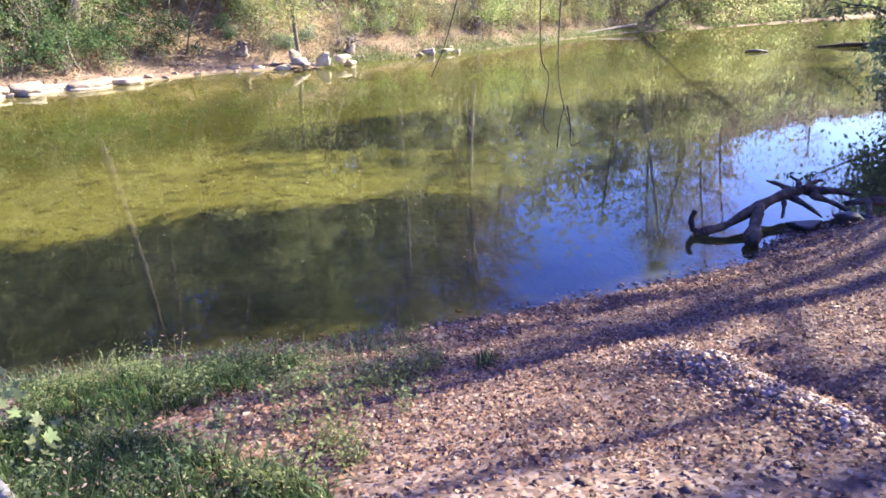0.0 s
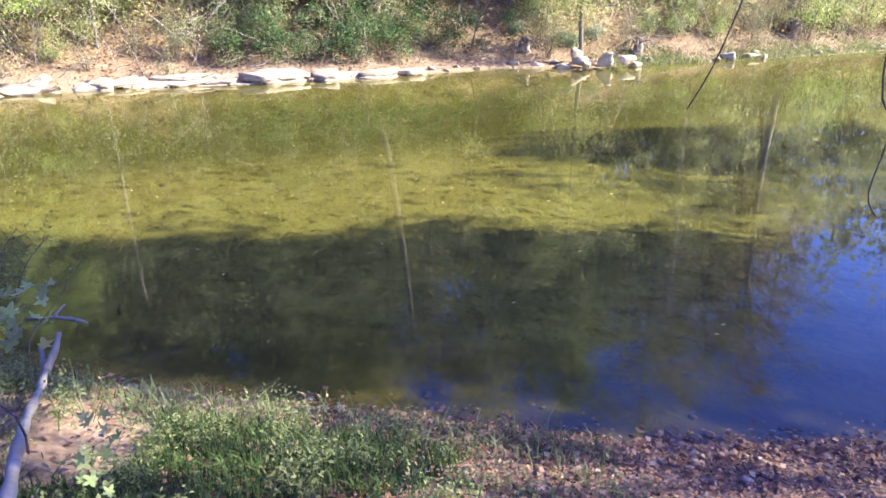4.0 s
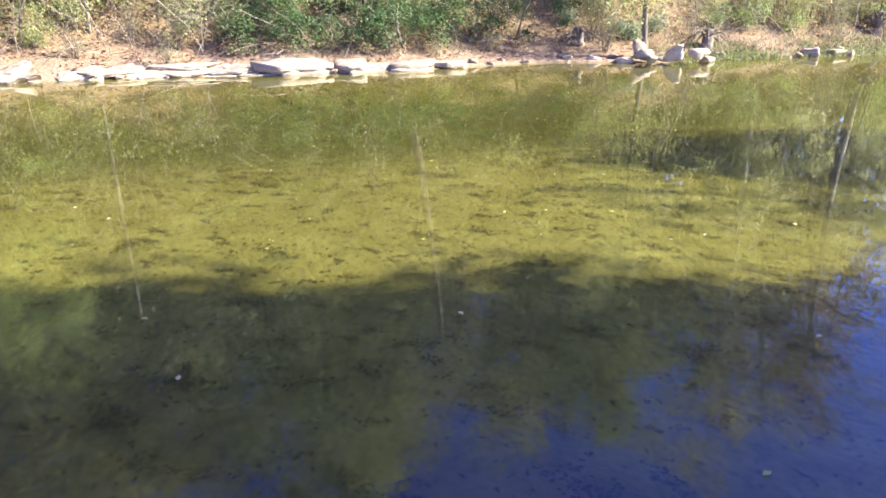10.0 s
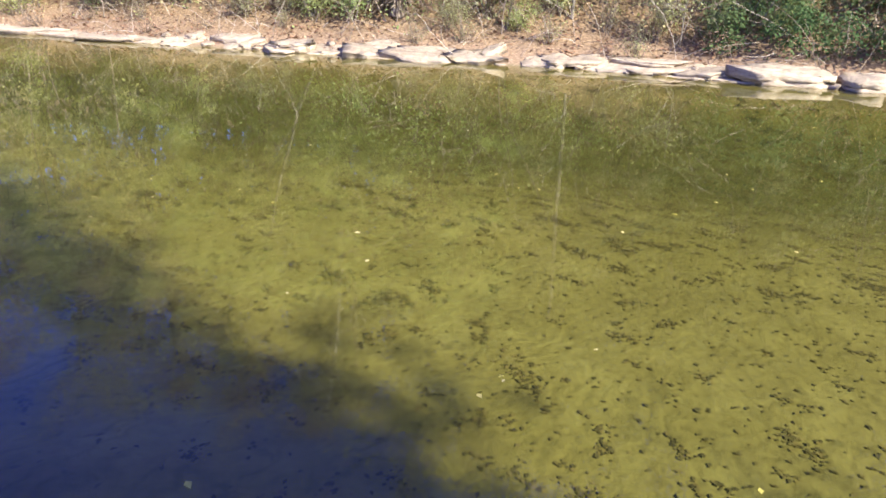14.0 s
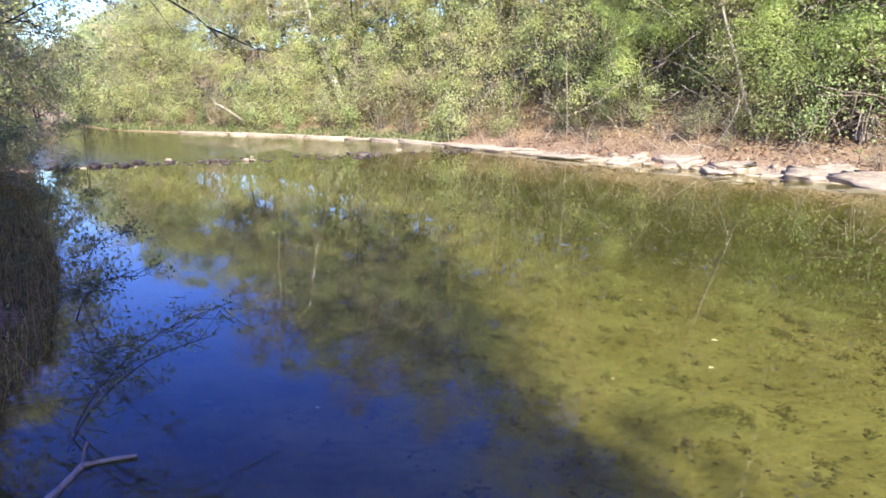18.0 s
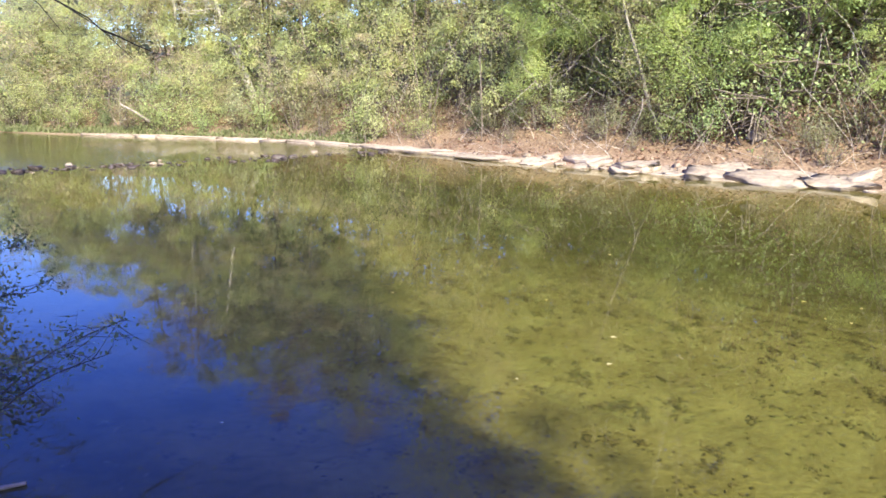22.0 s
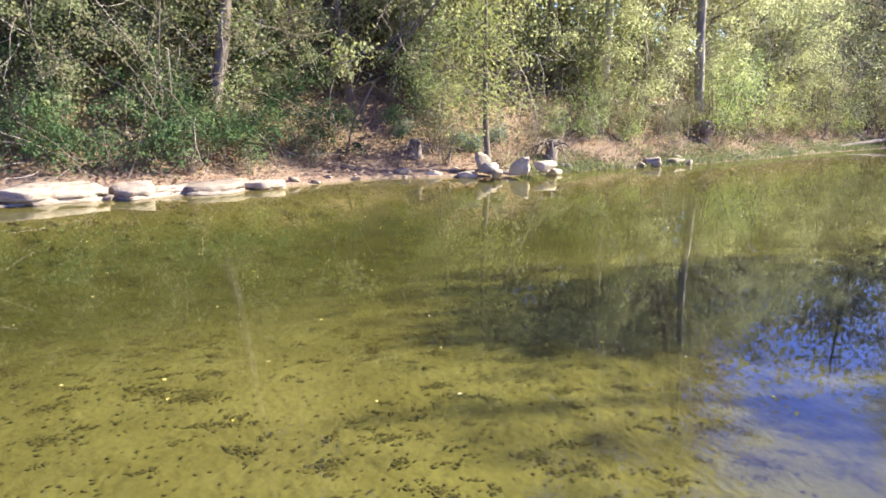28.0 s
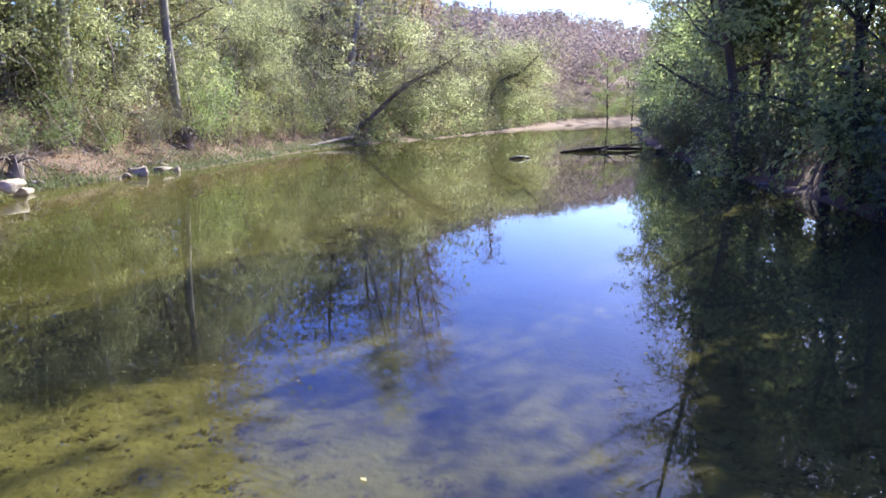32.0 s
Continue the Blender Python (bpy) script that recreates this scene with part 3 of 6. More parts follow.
# ---- plants ----
def tree_meshes(seed, height, base, spread, count, leaf, limbs=11, lean=(0, 0), trunk=0.16, crook=0.10, twigs=4, clump=0.36):
    """A trunk with limbs and twigs, and a ragged crown of single leaves on them."""
    r = np.random.default_rng(seed)
    way = np.array([lean[0], lean[1], 1.0])
    line = wander((0, 0, -0.25), way, height, 10, r, crook, 0.02)
    rad = trunk * (1 - 0.88 * np.linspace(0, 1, len(line))) + 0.012
    rad[0] *= 1.5
    wood, tips = [tube(line, rad, 7)], []
    for k in range(limbs):
        s = base + (0.97 - base) * (k + r.uniform(0, 0.8)) / limbs
        i = s * 10
        a, f = int(min(i, 9)), i - int(min(i, 9))
        at = line[a] * (1 - f) + line[a + 1] * f
        yaw = k * 2.4 + r.uniform(-0.5, 0.5)
        reach = spread * (0.55 + 0.75 * math.sin(math.pi * min(1, 0.18 + 0.8 * (s - base) / (1 - base)))) * r.uniform(0.7, 1.15)
        limb = wander(at, (math.cos(yaw), math.sin(yaw), r.uniform(0.1, 0.9)), reach, 6, r, 0.22, 0.03)
        lr = trunk * (1 - 0.85 * s) * 0.5
        wood.append(tube(limb, lr * (1 - 0.8 * np.linspace(0, 1, 7)) + 0.006, 4))
        for _ in range(twigs):
            b = r.integers(2, 7)
            tw = wander(limb[b], (r.normal(), r.normal(), r.normal(0.1, 0.5)), reach * r.uniform(0.25, 0.5), 4, r, 0.3)
            wood.append(tube(tw, lr * 0.3 * (1 - 0.8 * np.linspace(0, 1, 5)) + 0.004, 3))
            tips.append(tw)
    tips = np.concatenate(tips)
    jog = r.normal(0, clump, (count, 3)) * np.array([1, 1, 0.65])
    at = tips[r.integers(0, len(tips), count)] + jog
    return joined(wood), leaves(at, leaf, r, facing=jog / clump * 0.5 + (at - np.array([0, 0, height * 0.45])) / spread * 0.5)


def shrub_meshes(seed, height, spread, count, leaf, stems=9, clump=0.2, arch=0.0):
    """Many stems out of one root, leafy from low down."""
    r = np.random.default_rng(seed)
    wood, tips = [], []
    for _ in range(stems):
        yaw, out = r.uniform(0, 2 * math.pi), r.uniform(0.15, 1.0)
        line = wander((r.normal(0, 0.12), r.normal(0, 0.12), -0.1), (math.cos(yaw) * out * spread / height, math.sin(yaw) * out * spread / height, 1), height * r.uniform(0.6, 1.1), 6, r, 0.22, -arch)
        wood.append(tube(line, 0.022 * height / 3 * (1 - 0.85 * np.linspace(0, 1, 7)) + 0.004, 3))
        for _ in range(4):
            b = r.integers(2, 7)
            tw = wander(line[b], (r.normal(), r.normal(), r.normal(0.2, 0.4)), height * r.uniform(0.18, 0.38), 3, r, 0.35, -arch)
            wood.append(tube(tw, 0.007 * (1 - 0.7 * np.linspace(0, 1, 4)), 3))
            tips.append(tw)
    tips = np.concatenate(tips)
    at = tips[r.integers(0, len(tips), count)] + r.normal(0, clump, (count, 3))
    at[:, 2] = np.maximum(at[:, 2], 0.03)
    return joined(wood), leaves(at, leaf, r, facing=at - np.array([0, 0, height * 0.4]))


def plant(name, meshes, wood, leaf, label, category, group):
    """A tree or shrub with its wood and its leaves as parts, to be copied."""
    ob = thing(name, Matrix.Translation((0, 0, -400)), label, category, group)
    stem = "trunk" if category == "tree" else "stem"
    part(stem, smooth(mesh_of(stem, *meshes[0])), wood, ob)
    if len(meshes[1][1]):
        part("crown" if category == "tree" else "foliage", mesh_of("crown", *meshes[1]), leaf, ob)
    return ob


def along(line, s, d):
    """The place s of the way along a shore (0 to 1) and d metres inland, by its number of points."""
    n = len(line) - 1
    i = min(int(s * n), n - 1)
    f = s * n - i
    a, b = line[i], line[i + 1]
    way = (b - a) / np.linalg.norm(b - a)
    side = np.array([-way[1], way[0]]) if line is FAR else np.array([way[1], -way[0]])
    return a * (1 - f) + b * f + side * d


def grow(proto, x, y, scale=1.0, turn=None, sink=0.05, tilt=(0, 0)):
    turn = random.uniform(0, 360) if turn is None else turn
    m = pose(x, y, ground_at(x, y) - sink, tilt[0], tilt[1], turn)
    ob = copy_thing(proto, m)
    ob.scale = (scale, scale, scale * random.uniform(0.92, 1.1))
    return ob


def retire(protos):
    """Take away the patterns from which copies were made."""
    for p in protos:
        for o in (*p.children_recursive, p):
            bpy.data.objects.remove(o)


def spots(line):
    seg = np.linalg.norm(np.diff(line, axis=0), axis=1)
    cum = np.r_[0, np.cumsum(seg)]
    return cum


CUM = {"far": spots(FAR), "near": spots(NEAR)}


def spot(bank, metres, d):
    """A place so many metres down a shore and d metres inland."""
    line, cum = (FAR, CUM["far"]) if bank == "far" else (NEAR, CUM["near"])
    i = int(np.clip(np.searchsorted(cum, metres) - 1, 0, len(line) - 2))
    return along(line, (i + (metres - cum[i]) / (cum[i + 1] - cum[i])) / (len(line) - 1), d)


def spots_at(bank, metres, d):
    """Many such places at once."""
    line, cum = (FAR, CUM["far"]) if bank == "far" else (NEAR, CUM["near"])
    i = np.clip(np.searchsorted(cum, metres) - 1, 0, len(line) - 2)
    a, b = line[i], line[i + 1]
    way = (b - a) / (cum[i + 1] - cum[i])[:, None]
    side = np.stack([-way[:, 1], way[:, 0]], 1) * (1 if bank == "far" else -1)
    return a + way * (metres - cum[i])[:, None] + side * np.asarray(d)[:, None]


def metres_at(bank, x, y):
    line, cum = (FAR, CUM["far"]) if bank == "far" else (NEAR, CUM["near"])
    best = (1e9, 0)
    for i in range(len(line) - 1):
        a, b = line[i], line[i + 1]
        s = float(np.clip(np.dot((x, y) - a, b - a) / np.dot(b - a, b - a), 0, 1))
        best = min(best, (float(np.hypot(*(a + s * (b - a) - (x, y)))), cum[i] + s * (cum[i + 1] - cum[i])))
    return best[1]


WOODS = "trees of the wooded far bank"
TREES = {
    "fresh": [plant("tree", tree_meshes(11, 13, 0.10, 3.4, 6200, 0.115), BARK, LEAF["fresh"], "bright green leafy tree with a grey-brown trunk", "tree", WOODS),
              plant("tree", tree_meshes(12, 11, 0.08, 3.0, 6000, 0.11, lean=(0.15, 0.1)), BARK, LEAF["fresh"], "bright green leafy tree leaning a little", "tree", WOODS)],
    "olive": [plant("tree", tree_meshes(13, 14, 0.12, 3.2, 6200, 0.11), BARK, LEAF["olive"], "tall olive-green tree on the wooded bank", "tree", WOODS),
              plant("tree", tree_meshes(14, 12, 0.10, 2.8, 5800, 0.11), BARK, LEAF["olive"], "olive-green tree with thinning autumn leaves", "tree", WOODS)],
    "yellow": [plant("tree", tree_meshes(15, 10, 0.06, 3.1, 6300, 0.105), BARK, LEAF["yellow"], "yellow-green tree, leafy down to its foot", "tree", WOODS)],
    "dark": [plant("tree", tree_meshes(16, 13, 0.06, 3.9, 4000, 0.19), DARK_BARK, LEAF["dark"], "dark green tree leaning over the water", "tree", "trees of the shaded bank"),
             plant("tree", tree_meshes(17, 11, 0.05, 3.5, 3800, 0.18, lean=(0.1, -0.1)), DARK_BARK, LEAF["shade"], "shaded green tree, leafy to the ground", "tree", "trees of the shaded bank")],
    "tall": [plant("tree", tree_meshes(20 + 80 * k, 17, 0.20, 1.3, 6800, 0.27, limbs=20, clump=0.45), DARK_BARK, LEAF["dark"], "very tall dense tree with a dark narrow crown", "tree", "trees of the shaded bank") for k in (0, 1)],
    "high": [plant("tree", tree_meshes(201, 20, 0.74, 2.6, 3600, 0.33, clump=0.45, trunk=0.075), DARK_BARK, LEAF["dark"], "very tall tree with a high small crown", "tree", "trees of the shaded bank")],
    "rust": [plant("tree", tree_meshes(18, 14, 0.25, 3.0, 1150, 0.17, limbs=15, twigs=7), BARK, LEAF["rust"], "half-bare autumn tree with brown leaves", "tree", WOODS)],
    "canopy": [plant("tree", tree_meshes(301, 19.5, 0.32, 3.0, 3900, 0.21, limbs=22, twigs=5, clump=0.5), GREY_BARK, LEAF["sunlit_olive"], "tall olive-green tree rising over the woods", "tree", WOODS),
               plant("tree", tree_meshes(302, 20.5, 0.36, 2.8, 3600, 0.18, limbs=22, twigs=6, clump=0.42), BARK, LEAF["rust"], "tall autumn tree, brown and thinning", "tree", WOODS),
               plant("tree", tree_meshes(303, 19, 0.30, 2.9, 3900, 0.21, limbs=22, twigs=5, clump=0.5), BARK, LEAF["sunlit_green"], "tall dark green tree with a ragged top", "tree", WOODS)],
    "bare": [plant("tree", tree_meshes(19, 15, 0.25, 3.2, 350, 0.15, limbs=16, twigs=8), PALE_BARK, LEAF["yellow"], "nearly bare tree with a pale trunk", "tree", WOODS)],
}
BRUSH = "bushes on the bank"
SHRUBS = {
    "fresh": [plant("bush", shrub_meshes(21, 3.0, 1.8, 2300, 0.095), BARK, LEAF["fresh"], "bright green leafy riverside bush", "bush", BRUSH)],
    "olive": [plant("bush", shrub_meshes(22, 2.6, 1.7, 2200, 0.085), BARK, LEAF["olive"], "olive-green bush with thin stems", "bush", BRUSH),
              plant("bush", shrub_meshes(23, 3.6, 2.2, 2600, 0.09), BARK, LEAF["olive"], "tall straggling olive-green bush", "bush", BRUSH)],
    "dark": [plant("bush", shrub_meshes(24, 2.2, 1.8, 2300, 0.10), DARK_BARK, LEAF["dark"], "dense dark green riverside bush", "bush", BRUSH)],
    "blue": [plant("bush", shrub_meshes(25, 1.3, 1.6, 2000, 0.085, stems=12), BARK, LEAF["blue"], "low spreading grey-green bush", "bush", BRUSH)],
    "yellow": [plant("bush", shrub_meshes(26, 2.8, 1.8, 2300, 0.09), BARK, LEAF["yellow"], "yellow-green bush on the bank", "bush", BRUSH)],
    "brush": [plant("bush", shrub_meshes(27, 2.0, 1.8, 260, 0.10, stems=14, arch=0.10), BARK, LEAF["rust"], "bare tangle of brown twigs", "bush", BRUSH),
              plant("bush", shrub_meshes(28, 2.8, 1.6, 420, 0.11, stems=13), BARK, LEAF["olive"], "thin grey-stemmed bush, almost leafless", "bush", BRUSH)],
}


FAR_TREES = {
    "fresh": [plant("tree", tree_meshes(111, 14, 0.10, 3.6, 3600, 0.2, twigs=3), BARK, LEAF["fresh"], "bright green tree of the distant bank", "tree", WOODS)],
    "olive": [plant("tree", tree_meshes(113, 15, 0.12, 3.5, 3600, 0.2, twigs=3), BARK, LEAF["olive"], "olive-green tree of the distant bank", "tree", WOODS)],
    "yellow": [plant("tree", tree_meshes(115, 11, 0.06, 3.4, 3600, 0.19, twigs=3), BARK, LEAF["yellow"], "yellow-green tree of the distant bank", "tree", WOODS)],
    "dark": [plant("tree", tree_meshes(116, 14, 0.06, 3.9, 3600, 0.21, twigs=3), DARK_BARK, LEAF["shade"], "shaded green tree of the distant bank", "tree", WOODS)],
    "rust": TREES["rust"], "bare": TREES["bare"],
}


def pick(table, weights):
    kind = random.choices(list(weights), list(weights.values()))[0]
    return random.choice(table[kind])


def mood(m):
    """What grows along the far bank: thick shade in one stretch, light willows lower down."""
    x, y = spot("far", m, 0)
    if -19.5 < x < -12.5:
        return {"olive": 3, "dark": 4, "blue": 3, "brush": 2, "fresh": 1}, {"olive": 4, "dark": 3, "rust": 1, "fresh": 1}
    if -12.5 <= x < -6.5:
        return {"brush": 2, "olive": 3, "blue": 2, "fresh": 1}, {"olive": 5, "fresh": 2, "rust": 1}
    if x >= -6.5:
        return {"yellow": 2, "olive": 4, "brush": 1, "fresh": 3}, {"yellow": 3, "olive": 4, "fresh": 1, "rust": 1.5, "bare": 1}
    if x < -30:
        return {"yellow": 2, "olive": 4, "fresh": 2, "dark": 1}, {"olive": 5, "fresh": 2, "dark": 1.5, "bare": 1, "rust": 1.5}
    return {"fresh": 4, "olive": 4, "yellow": 2, "brush": 2}, {"fresh": 4, "olive": 3, "yellow": 2, "rust": 1}


random.seed(41)
# far bank: understorey, then trees, then the wooded slope behind
m = CUM["far"][1] - 10
while m < CUM["far"][-2]:
    close = CUM["far"][6] < m < CUM["far"][23]
    lower = m > CUM["far"][23]
    bushes, _ = mood(m)
    x, y = spot("far", m, random.uniform(2.3, 3.4) if close else random.uniform(1.9, 2.8) if lower else random.uniform(1.0, 2.0))
    grow(pick(SHRUBS, bushes), x, y, random.uniform(0.5, 0.85) if close else random.uniform(0.9, 1.3))
    if lower or (close and random.random() < 0.35):
        x, y = spot("far", m + random.uniform(-0.4, 0.4), random.uniform(3.8, 6.5))
        grow(pick(SHRUBS, bushes), x, y, random.uniform(0.9, 1.5))
    m += random.uniform(1.0, 1.6) * (1 if close else 2.0)
m = CUM["far"][1] - 10
while m < CUM["far"][-2]:
    close = CUM["far"][5] < m < CUM["far"][25]
    _, trees = mood(m)
    x, y = spot("far", m, random.uniform(4.5, 8))
    grow(pick(TREES if close else FAR_TREES, trees), x, y, random.uniform(0.7, 0.92) if y < -34 else random.uniform(0.9, 1.3) if y < 50 else random.uniform(0.6, 0.8))
    if random.random() < 0.22:
        x, y = spot("far", m + random.uniform(-1, 1), random.uniform(9, 14))
        grow(pick(FAR_TREES, trees), x, y, 0.6 if y < -34 else random.uniform(1.0, 1.25) if y < 50 else 0.8)
    m += random.uniform(2.3, 3.6) * (1 if close else 1.5)
for x, y in ((-23.8, 17.0), (-26.5, 18.6), (-27.5, 17.2), (-15.6, 29.4)):
    grow(random.choice(FAR_TREES["olive"]), x, y, 1.05)
for x, y in ((-14.6, 28.2), (-13.4, 29.2), (-15.8, 28.6)):
    grow(random.choice(FAR_TREES["yellow"]), x, y, 0.8)
random.seed(42)
# the high canopy that stands mirrored in the river
m = metres_at("far", -42.4, -35)
while m < metres_at("far", 4, 47):
    x, y = spot("far", m, random.uniform(6.0, 10.5))
    grow(random.choices(TREES["canopy"] + TREES["bare"], (4, 2.5, 2.5, 1))[0], x, y, random.uniform(0.86, 1.04) * (0.68 if y < -30 else 0.82 if y < -24 else 1.0))
    m += random.uniform(1.5, 2.7)
m = metres_at("far", -40, -28)
while m < metres_at("far", 2, 44):
    x, y = spot("far", m, random.uniform(11.5, 15.0))
    grow(random.choice(FAR_TREES["olive"] + FAR_TREES["dark"]), x, y, random.uniform(1.05, 1.3))
    m += random.uniform(1.8, 2.8)
random.seed(43)
# bare twiggy growth over the leaf litter
m = metres_at("far", -31, -4)
while m < metres_at("far", 5, 48):
    x, y = spot("far", m, random.uniform(0.9, 2.4))
    grow(random.choice(SHRUBS["brush"]), x, y, random.uniform(0.3, 0.65))
    m += random.uniform(1.5, 2.6)
random.seed(44)
# near bank downstream, in the shade
m = metres_at("near", 11.2, 16.0)
end = metres_at("near", 60, 88)
while m < end:
    x, y = spot("near", m, random.uniform(2.2, 4.5))
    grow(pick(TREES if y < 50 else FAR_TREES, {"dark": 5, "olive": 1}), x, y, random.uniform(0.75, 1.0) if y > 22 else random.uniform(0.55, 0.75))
    if y > 60:
        x, y = spot("near", m + random.uniform(-1, 1), random.uniform(5.5, 9))
        grow(pick(FAR_TREES, {"dark": 4, "olive": 1}), x, y, random.uniform(0.85, 1.05) if y > 20 else 0.7)
    for _ in range(3 if y < 45 else 1):
        x, y = spot("near", m + random.uniform(-1.5, 1.5), random.uniform(0.0, 1.6))
        grow(pick(SHRUBS, {"dark": 5, "olive": 2, "brush": 1}), x, y, random.uniform(0.7, 1.2), tilt=(random.uniform(-10, 10), random.uniform(-10, 10)))
    m += random.uniform(2.4, 3.6)
random.seed(45)
# near bank upstream
m = metres_at("near", -60, -72)
end = metres_at("near", -14, -11)
while m < end:
    x, y = spot("near", m, random.uniform(3.0, 6.5))
    grow(pick(TREES if x > -30 else FAR_TREES, {"dark": 2, "olive": 3, "rust": 3}), x, y, random.uniform(0.6, 0.95))
    for _ in range(1 if x < -30 else 3):
        x, y = spot("near", m + random.uniform(-1.2, 1.2), random.uniform(1.0, 4.5))
        grow(pick(SHRUBS, {"dark": 2, "olive": 3, "brush": 2}), x, y, random.uniform(0.5, 1.0))
    m += random.uniform(2.2, 3.4)
random.seed(46)
# trees round about, the far end of the reach, and those that shade the river
for x, y, s in ((6.5, -7, 1.0), (2.5, -12, 1.0), (12, -6, 1.0), (-48, -48, 0.6), (-52, -52, 0.6), (-45, -50, 0.6), (-58, -50, 0.7), (-62, -60, 0.7),
                (-66, -74, 0.85), (-72, -80, 0.85), (-76, -92, 0.9), (-84, -88, 0.9), (-58, -66, 0.75),
                (52, 92, 0.7), (60, 98, 0.7), (68, 104, 0.65), (76, 108, 0.6), (64, 106, 0.65), (84, 112, 0.6), (80, 104, 0.65), (57, 100, 0.7)):
    grow(pick(FAR_TREES, {"dark": 3, "olive": 1}), x, y, s)
# added to cast shade on the bed; most stand out of view
for k, (x, y, s) in enumerate(((11.6, 11.9, 0.8), (12.6, 13.0, 0.83), (13.8, 13.4, 1.0), (15.2, 14.1, 1.1), (16.6, 15.0, 1.1), (18.6, 15.6, 1.15), (20.4, 16.8, 1.2), (22.0, 17.6, 1.2), (14.4, 14.2, 1.0), (17.6, 15.1, 1.1), (13.0, 15.2, 0.75), (14.5, 17.5, 0.55), (15.5, 19.0, 0.55), (16.6, 24.8, 1.0), (18.6, 28.2, 1.05), (17.4, 26.0, 0.9))):
    grow(TREES["tall"][k % 2], x, y, s)
for x, y, s in ((11.0, 15.6, 0.62), (11.9, 17.0, 0.68), (12.8, 18.6, 0.7), (12.2, 15.6, 0.62)):
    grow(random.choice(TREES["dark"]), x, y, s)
# unseen: crowns set high to shade the left bank, not the gravel
for x, y, s in ((14.8, 7.4, 1.0), (14.5, 6.4, 1.0), (16.0, 7.6, 1.05), (15.0, 4.8, 1.0), (13.2, 3.4, 1.0), (15.5, 11.2, 0.88), (19.5, 11.4, 1.25), (19.2, 13.2, 1.25), (20.4, 9.6, 1.25), (18.8, 7.6, 1.2)):
    grow(TREES["high"][0], x, y, s)
for x, y, s in ((15.5, 24.6, 1.1), (17.8, 24.6, 1.3), (18.6, 28.4, 1.3), (20.4, 27.6, 1.4)):
    grow(random.choice(TREES["olive"]), x, y, s)
# half-bare ones, two of them unseen, added to dapple bed and grass
for x, y, s in ((16.0, 22.6, 1.1), (19.6, 30.0, 1.2), (22.0, 14.4, 1.2), (19.0, 11.4, 1.35)):
    grow(TREES["rust"][0], x, y, s)


def stuff(name, verts_quads, material, label, category):
    me = mesh_of(name, *verts_quads)
    me.materials.append(material)
    return tagged(new(name, me), label, category, kind="stuff")


# leafy undergrowth of the far woods, too many to count
def thicket(count, low, high, top, size, seed, skew=1.3, first=1, last=-2, side="far", loose=0.0):
    r = np.random.default_rng(seed)
    mm = r.uniform(CUM[side][first], CUM[side][last], count)
    dd = low + (high - low) * r.random(count) ** 0.8
    xy = spots_at(side, mm, dd)
    lumps = ripple(xy[:, 0], xy[:, 1], 1.1, seed + 1) + 0.6 * ripple(xy[:, 0], xy[:, 1], 2.7, seed + 2)
    keep = lumps > r.uniform(-0.45 - loose, 0.2 - loose, count)
    xy, lumps = xy[keep], lumps[keep]
    z = land(xy[:, 0], xy[:, 1])[0] + 0.05 + r.random(len(xy)) ** skew * top * (0.5 + 0.9 * np.clip(lumps + 0.3, 0, 1))
    return leaves(np.c_[xy, z], size, r, 0.6)


# boughs of small leaves that hang out over the far bank, in lit clumps over a dark hollow
def boughs(count, first, last, d, z, size, wide, seed, bank="far"):
    r = np.random.default_rng(seed)
    a, b = metres_at(bank, *first), metres_at(bank, *last)
    mm, dd = r.uniform(a, b, count), r.uniform(*d, count)
    mid = spots_at(bank, mm, dd)
    zz = land(mid[:, 0], mid[:, 1])[0] + z[0] + (z[1] - z[0]) * r.random(count) ** 0.9 + 0.3 * (dd - d[0])
    rad = wide * np.exp(r.normal(0, 0.3, count))
    each = np.maximum((rad ** 2 * 260 * (0.13 / size) ** 2).astype(int), 8)
    who = np.repeat(np.arange(count), each)
    way = r.normal(0, 1, (len(who), 3))
    way /= np.linalg.norm(way, axis=1)[:, None]
    way[:, 2] = np.abs(way[:, 2]) * 0.9 - 0.3
    tall = r.uniform(0.7, 1.7, count)[who]
    out = way * (rad[who] * r.uniform(0.25, 1.25, len(who)))[:, None]
    out[:, 2] = out[:, 2] * tall - 0.35 * np.hypot(out[:, 0], out[:, 1]) ** 2 / rad[who]
    at = np.c_[mid, zz][who] + out
    return leaves(at, size, r, 0.6, facing=way)


stuff("hanging_boughs", boughs(430, (-29, -2), (-20.4, 11.4), (2.2, 4.6), (1.7, 8.5), 0.072, 0.58, 151), BOUGHS["fresh"], "bright green leafy boughs hanging over the far bank", "boughs")
stuff("hanging_boughs", boughs(520, (-20.4, 11.4), (-9.5, 26), (2.4, 6.5), (0.6, 9.0), 0.08, 0.56, 152), BOUGHS["dark"], "shaded grey-green boughs of the far woods", "boughs")
stuff("hanging_boughs", boughs(300, (-9.5, 26), (8, 53), (2.7, 6.5), (1.6, 8.5), 0.095, 0.75, 153), BOUGHS["pale"], "pale olive leafy boughs over the low far bank", "boughs")
stuff("hanging_boughs", boughs(620, (-46, -42), (-28.5, -1.5), (1.2, 5.5), (0.8, 10.0), 0.108, 0.8, 154), BOUGHS["mixed"], "mixed green boughs of the woods upstream", "boughs")
stuff("hanging_boughs", boughs(260, (11.2, 16.2), (45, 72), (-0.6, 3.2), (-0.3, 6.0), 0.17, 0.9, 156, "near"), BOUGHS["fresh"], "green boughs hanging low over the shaded bank", "boughs")
